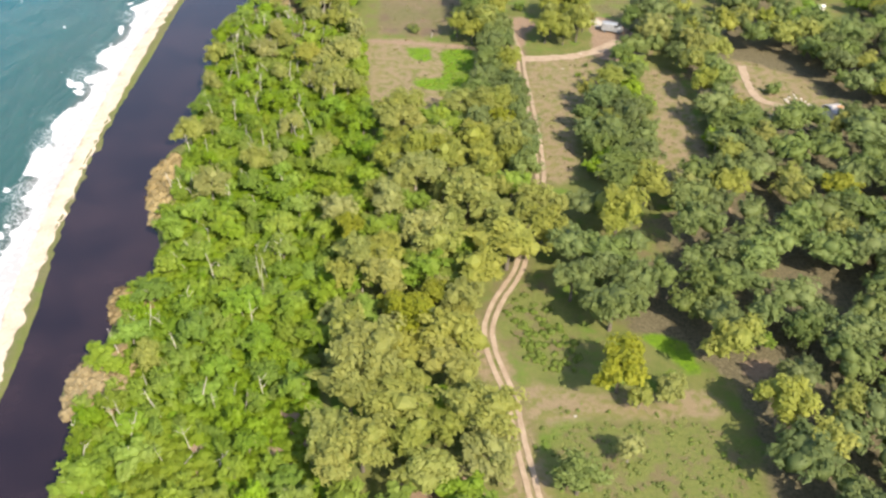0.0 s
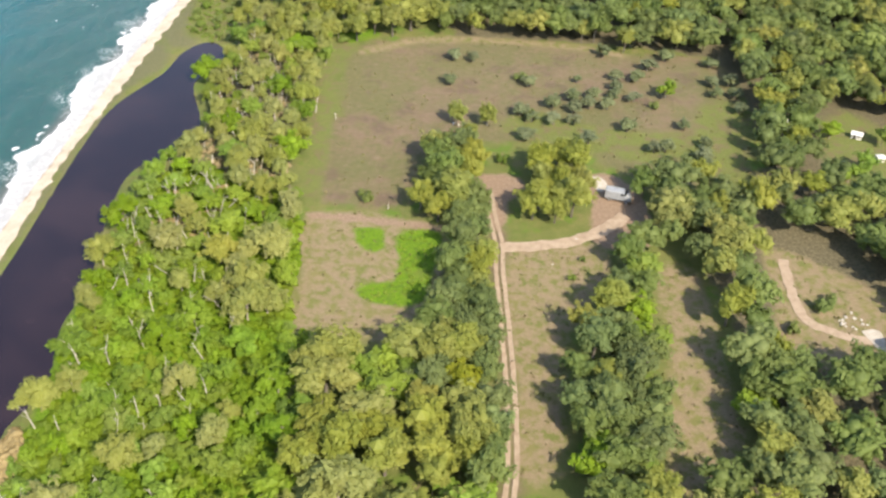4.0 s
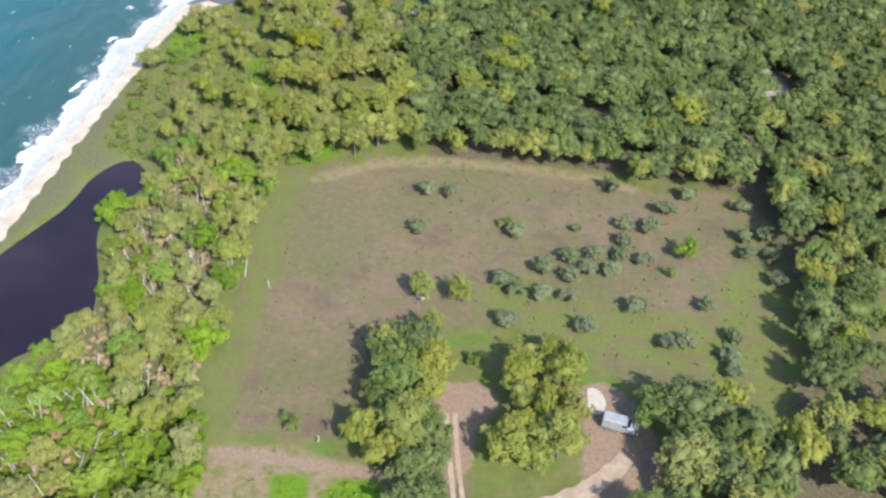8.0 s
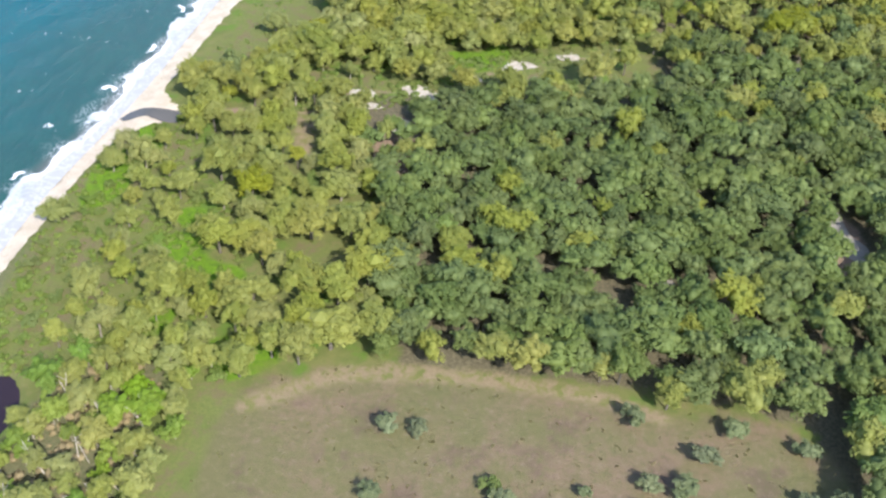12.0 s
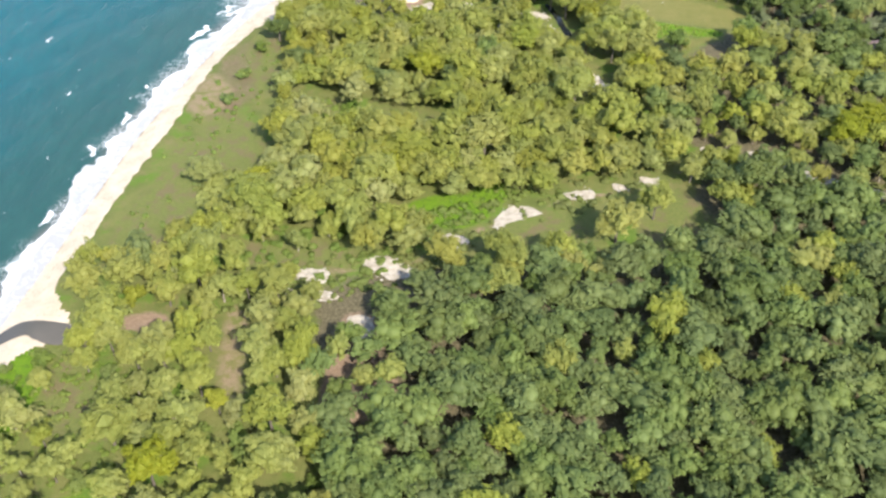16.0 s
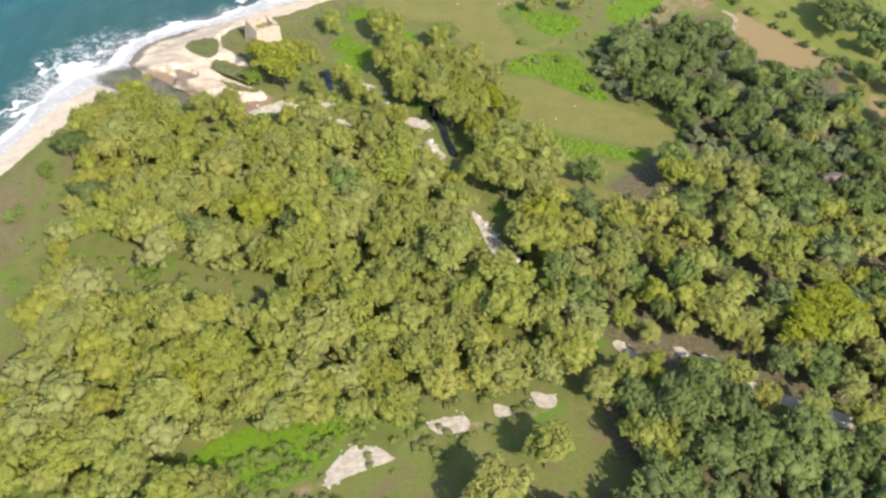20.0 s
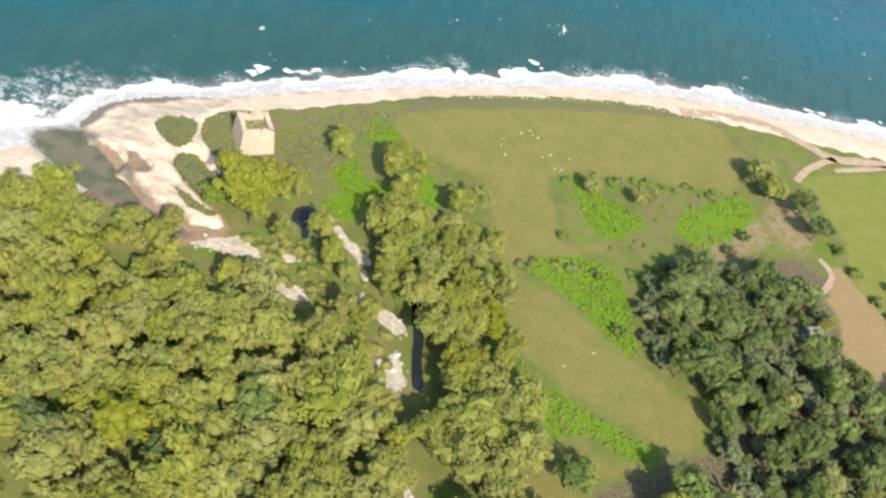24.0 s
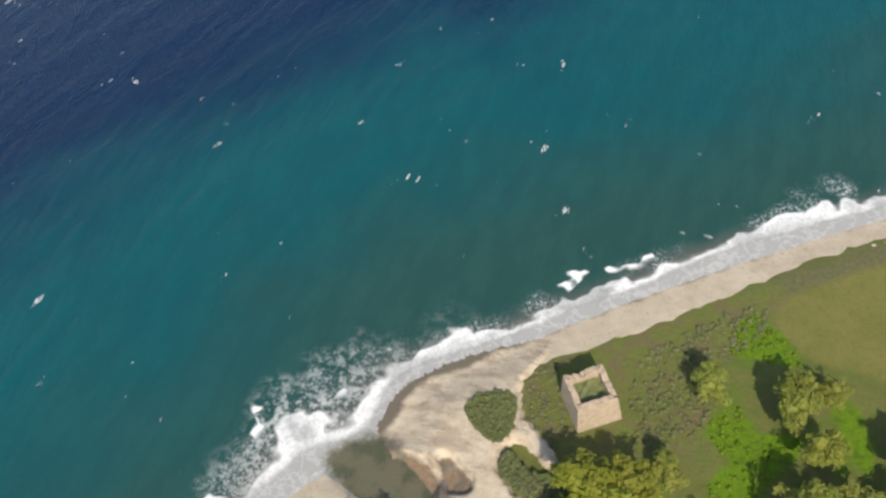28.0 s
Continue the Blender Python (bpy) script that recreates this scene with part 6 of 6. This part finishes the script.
def gable(w, d, eave, ridge, thick=0.08, over=0.25):
    """One slope pair of a pitched roof, with thickness."""
    bm = bmesh.new()
    w, d = w / 2 + over, d / 2 + over
    outer = [(-d, -0.02 + eave), (0, ridge), (d, eave - 0.02)]
    rows = []
    for x in (-w, w):
        rows.append([bm.verts.new((x, y, z + thick)) for y, z in outer] + [bm.verts.new((x, y, z)) for y, z in reversed(outer)])
    n = 6
    for k in range(n):
        bm.faces.new((rows[0][k], rows[0][(k + 1) % n], rows[1][(k + 1) % n], rows[1][k]))
    bm.faces.new(rows[0][::-1])
    bm.faces.new(rows[1])
    bmesh.ops.recalc_face_normals(bm, faces=bm.faces[:])
    return bm


def hut(x, y, turn, w, d, eave, ridge, roof, wall, label, patch_of=None):
    h = tagged(new("hut"), label, "hut")
    h.matrix_basis = pose(x, y, ground_z(x, y), 0, 0, turn)
    t = 0.18
    for sx, sy, lx, ly in ((0, -d / 2, w, t), (0, d / 2, w, t), (-w / 2, 0, t, d - t - 0.01), (w / 2, 0, t, d - t - 0.01)):
        part("wall", block((lx, ly, eave + 0.1), (sx, sy, eave / 2 - 0.05), 0.02), wall, h)
    part("roof", gable(w, d, eave, ridge), roof, h)
    wide, high = min(0.8, w * 0.36), min(1.7, eave * 0.85)
    door = part("door", block((wide, 0.06, high), (-w * 0.2, -d / 2 - t / 2 - 0.02, high / 2 + 0.01), 0.01), M_DARK, h, "dark wooden door")
    part("handle", block((0.12, 0.04, 0.04), (-w * 0.2 + wide * 0.34, -d / 2 - t / 2 - 0.07, high * 0.55), 0.01), M_TIN, door)
    window = part("window", block((wide * 0.75, 0.05, high * 0.3), (w * 0.22, -d / 2 - t / 2 - 0.015, high * 0.73), 0.01), M_DARK, h, "small dark window")
    part("sill", block((wide * 0.9, 0.1, 0.05), (w * 0.22, -d / 2 - t / 2 - 0.05, high * 0.55), 0.01), M_CONCRETE, window)
    if patch_of:
        bm = block((w * 0.34, d * 0.42, 0.04), (w * 0.05, 0, 0), 0.01)
        slope = math.atan2(ridge - eave, d / 2)
        bmesh.ops.rotate(bm, verts=bm.verts[:], cent=(0, 0, 0), matrix=Matrix.Rotation(slope, 3, "X"))
        bmesh.ops.translate(bm, verts=bm.verts[:], vec=(0, -d / 4, (eave + ridge) / 2 + 0.11))
        part("roof_patch", bm, patch_of, h, "rusty orange roofing sheet")
    return h


hut(86.6, 161.0, 14, 4.2, 3.6, 2.1, 3.0, M_TIN, M_WHITE, "small whitewashed hut with a grey and rusty sheet roof", M_RUST)
hut(109.6, 467.0, 28, 2.7, 1.8, 1.8, 2.2, M_CONCRETE, M_WHITE, "small pale-roofed shed at the wood edge")
hut(117.8, 424.0, 10, 4.2, 3.4, 2.4, 3.2, M_DUSK, M_WHITE, "small house with a brown roof among trees")
hut(102.6, 227.0, -20, 1.9, 1.4, 1.0, 1.3, M_WHITE, M_WHITE, "tiny white shed beside the eastern clearing")
hut(104.2, 218.0, 10, 1.3, 1.2, 1.0, 1.2, M_WHITE, M_WHITE, "white garden shed at the wood edge")
tagged(patch("concrete_pad", [(81.6, 166.2), (84.4, 166.2), (84.0, 160.9), (83.1, 158.8), (82.4, 162.9)], M_CONCRETE, 0.12, 0.12), "white concrete pad beside the hut", "pavement", kind="structure")
tagged(patch("concrete_pad", [(43.6, 207.6), (45.6, 207.2), (46.0, 204.4), (44.8, 202.4), (43.4, 203.6)], M_CONCRETE, 0.12, 0.2), "pale rubble pad at the yard's edge", "pavement", kind="structure")


def van(x, y, turn):
    """A grey van with a low nose, its cab towards +x."""
    v = tagged(new("van"), "pale grey panel van parked in the dirt yard", "van")
    v.matrix_basis = pose(x, y, ground_z(x, y) + 0.04, 0, 0, turn)
    bm = block((3.6, 1.85, 1.75), (-0.75, 0, 1.3), 0.12)
    part("body", bm, M_GREY_PAINT, v)
    bm = block((1.5, 1.8, 1.15), (1.75, 0, 0.95), 0.14)
    for q in bm.verts:
        if q.co.z > 1.2 and q.co.x > 2.0:
            q.co.x -= 0.35
    cab = part("cab", bm, M_GREY_PAINT, v)
    bm = block((0.10, 1.5, 0.62), (1.16, 0, 1.80), 0.02)
    bmesh.ops.rotate(bm, verts=bm.verts[:], cent=(1.16, 0, 1.5), matrix=Matrix.Rotation(radians(35), 3, "Y"))
    part("windscreen", bm, M_GLASS, v, "dark sloping windscreen")
    for s in (-1, 1):
        part("side_window", block((0.7, 0.03, 0.42), (0.72, s * 0.94, 1.75), 0.01), M_GLASS, v)
        part("headlight", block((0.05, 0.3, 0.16), (2.5, s * 0.62, 0.85), 0.01), M_GLASS, cab)
    for ax in (-1.6, 1.7):
        for s in (-1, 1):
            bm = bmesh.new()
            bmesh.ops.create_cone(bm, cap_ends=True, segments=16, radius1=0.34, radius2=0.34, depth=0.2)
            bmesh.ops.bevel(bm, geom=[e for e in bm.edges if abs(e.verts[0].co.z - e.verts[1].co.z) < 0.01], offset=0.05, segments=2, affect="EDGES")
            bmesh.ops.rotate(bm, verts=bm.verts[:], cent=(0, 0, 0), matrix=Matrix.Rotation(radians(90), 3, "X"))
            bmesh.ops.translate(bm, verts=bm.verts[:], vec=(ax, s * 0.85, 0.34))
            wheel = part("wheel", bm, M_DARK, v, "black rubber wheel")
            bm = bmesh.new()
            bmesh.ops.create_cone(bm, cap_ends=True, segments=12, radius1=0.2, radius2=0.17, depth=0.06)
            bmesh.ops.rotate(bm, verts=bm.verts[:], cent=(0, 0, 0), matrix=Matrix.Rotation(radians(90 * s), 3, "X"))
            bmesh.ops.translate(bm, verts=bm.verts[:], vec=(ax, s * 0.965, 0.34))
            part("rim", bm, M_GREY_PAINT, wheel, "grey steel rim")
    part("bumper", block((0.16, 1.8, 0.22), (2.52, 0, 0.46), 0.04), M_DARK, v)


M_PAINT = rough_material("white_paint", (0.70, 0.71, 0.72), (0.76, 0.77, 0.78), 0.6, rough=0.35, bump=0.05, distance=0.01)
M_GREY_PAINT = rough_material("grey_paint", (0.24, 0.255, 0.265), (0.31, 0.325, 0.335), 0.9, rough=0.4, bump=0.05, distance=0.01)
M_GLASS = rough_material("dark_glass", (0.02, 0.025, 0.03), (0.03, 0.035, 0.04), 1.0, rough=0.08, bump=0.0)
van(47.4, 200.2, -16)


def tank(x, y, r, h, label, material):
    t = tagged(new("water_tank"), label, "water tank")
    t.matrix_basis = pose(x, y, ground_z(x, y))
    bm = bmesh.new()
    bmesh.ops.create_cone(bm, cap_ends=True, segments=20, radius1=r, radius2=r * 0.94, depth=h)
    bmesh.ops.translate(bm, verts=bm.verts[:], vec=(0, 0, h / 2))
    bmesh.ops.bevel(bm, geom=[e for e in bm.edges if e.verts[0].co.z > h * 0.9 and e.verts[1].co.z > h * 0.9], offset=0.12, segments=3, affect="EDGES")
    part("drum", bm, material, t)
    bm = bmesh.new()
    bmesh.ops.create_cone(bm, cap_ends=True, segments=14, radius1=r * 0.35, radius2=r * 0.3, depth=0.12)
    bmesh.ops.translate(bm, verts=bm.verts[:], vec=(0, 0, h + 0.05))
    part("lid", bm, material, t)


tank(89.1, 232.4, 0.75, 1.3, "round white water tank under the trees", M_PAINT)


OAK_PADS = ([(93.3, 313.3), (98.4, 316.1), (98.9, 309.9), (101.4, 305.1), (99.2, 301.1), (95.2, 302.7), (93.2, 297.8), (91.6, 300.0), (94.8, 307.4)], [(61.3, 291.0), (63.0, 291.8), (63.9, 288.6), (61.9, 287.0)], [(51.6, 281.2), (54.2, 282.5), (57.1, 281.4), (56.1, 279.4), (52.4, 279.2)])
for outline in OAK_PADS:
    tagged(patch("gravel_pad", outline, M_GREY_GRAVEL, 0.12, 0.2), "pale grey gravel patch in a clearing of the oak wood", "pavement", kind="structure")


def boulder(x, y, s, label):
    bm = bmesh.new()
    bmesh.ops.create_icosphere(bm, subdivisions=3, radius=1)
    for v in bm.verts:
        v.co = Vector((v.co.x * s, v.co.y * s * 0.75, v.co.z * s * 0.55)) * (0.85 + 0.5 * noise.noise(v.co * 1.4 + Vector((x, y, 0))))
    ob = part("boulder", bm, M_STONE)
    ob.matrix_basis = pose(x, y, ground_z(x, y) + s * 0.2, 0, 0, (x * 37) % 360)
    return tagged(ob, label, "boulder", "boulders")


for x, y, s in ((17.0, 225.2, 0.5), (17.9, 224.9, 0.35), (57.2, 403.2, 0.9), (58.6, 401.2, 1.2), (59.3, 399.2, 0.7), (54.4, 409.6, 0.8), (55.8, 406.6, 0.7), (53.2, 411.6, 0.6),
                (60.2, 397.6, 0.6), (44.8, 432.2, 0.8), (43.0, 430.0, 0.7), (45.2, 429.6, 0.6), (42.6, 427.8, 0.6), (35.0, 436.4, 0.4), (32.2, 435.2, 0.4), (21.7, 78.6, 0.25), (38.0, 187.4, 0.3)):
    boulder(x, y, s, "pale rounded boulder half sunk in the ground")
for x, y in ((49.1, 488.7), (48.9, 486.8), (50.2, 484.5), (51.8, 492.3), (53.2, 494.0), (53.9, 492.9), (55.1, 492.8), (56.9, 487.6), (58.2, 489.2), (61.9, 490.0), (61.0, 486.2), (59.7, 485.8), (69, 441.6), (73.2, 446.2), (33.1, 180.0)):
    boulder(x, y, pick.uniform(0.16, 0.27), "small white stone lying in the mown grass")
# rubble along the lane by the hut
for i in range(16):
    boulder(80.5 + pick.uniform(-2, 3), 168.5 + pick.uniform(-2.5, 2), pick.uniform(0.2, 0.45), "pale rubble stone beside the lane")

# a bare pale stump and posts at the field path
pole(4.6, 194.2, 1.6, 0.16, 0.1)
pole(-7.4, 225.0, 1.8, 0.10, 0.2)

# ---- dry weeds and tufts in the open fields ----
weed = random.Random(11)
wv, wf = [], []
for key, count in (("olive field", 700), ("small field", 120), ("track field", 160), ("middle strip", 100), ("road clearing", 90)):
    line = curve({**DRY, **STUBBLE}[key], 3.0, True)
    lo, hi = line.min(0), line.max(0)
    gx, gy = np.random.uniform(lo[0], hi[0], count * 2), np.random.uniform(lo[1], hi[1], count * 2)
    ok = depth_in(gx, gy, line) > -1
    for x, y in list(zip(gx[ok], gy[ok]))[:count]:
        s = weed.uniform(0.10, 0.34)
        for k in range(3):
            a = weed.uniform(0, 6.28)
            q = Vector((x + weed.gauss(0, s * 0.5), y + weed.gauss(0, s * 0.5), -0.02))
            u, up = Vector((math.cos(a), math.sin(a), 0)) * s * 0.6, Vector((weed.gauss(0, 0.4), weed.gauss(0, 0.4), 1)).normalized() * s
            b = len(wv)
            wv += [q - u, q + u, q + u * 0.7 + up, q - u * 0.7 + up]
            wf.append((b, b + 1, b + 2, b + 3))
M_WEED = leaf_material("dry_weeds", (0.170, 0.160, 0.065), (0.230, 0.200, 0.100), (0.140, 0.165, 0.055), 0.35, 0.2)
tagged(new("dry_weeds", mesh_of("dry_weeds", wv, wf, M_WEED)), "tufts of dry weeds in the mown fields", "weeds", kind="stuff")
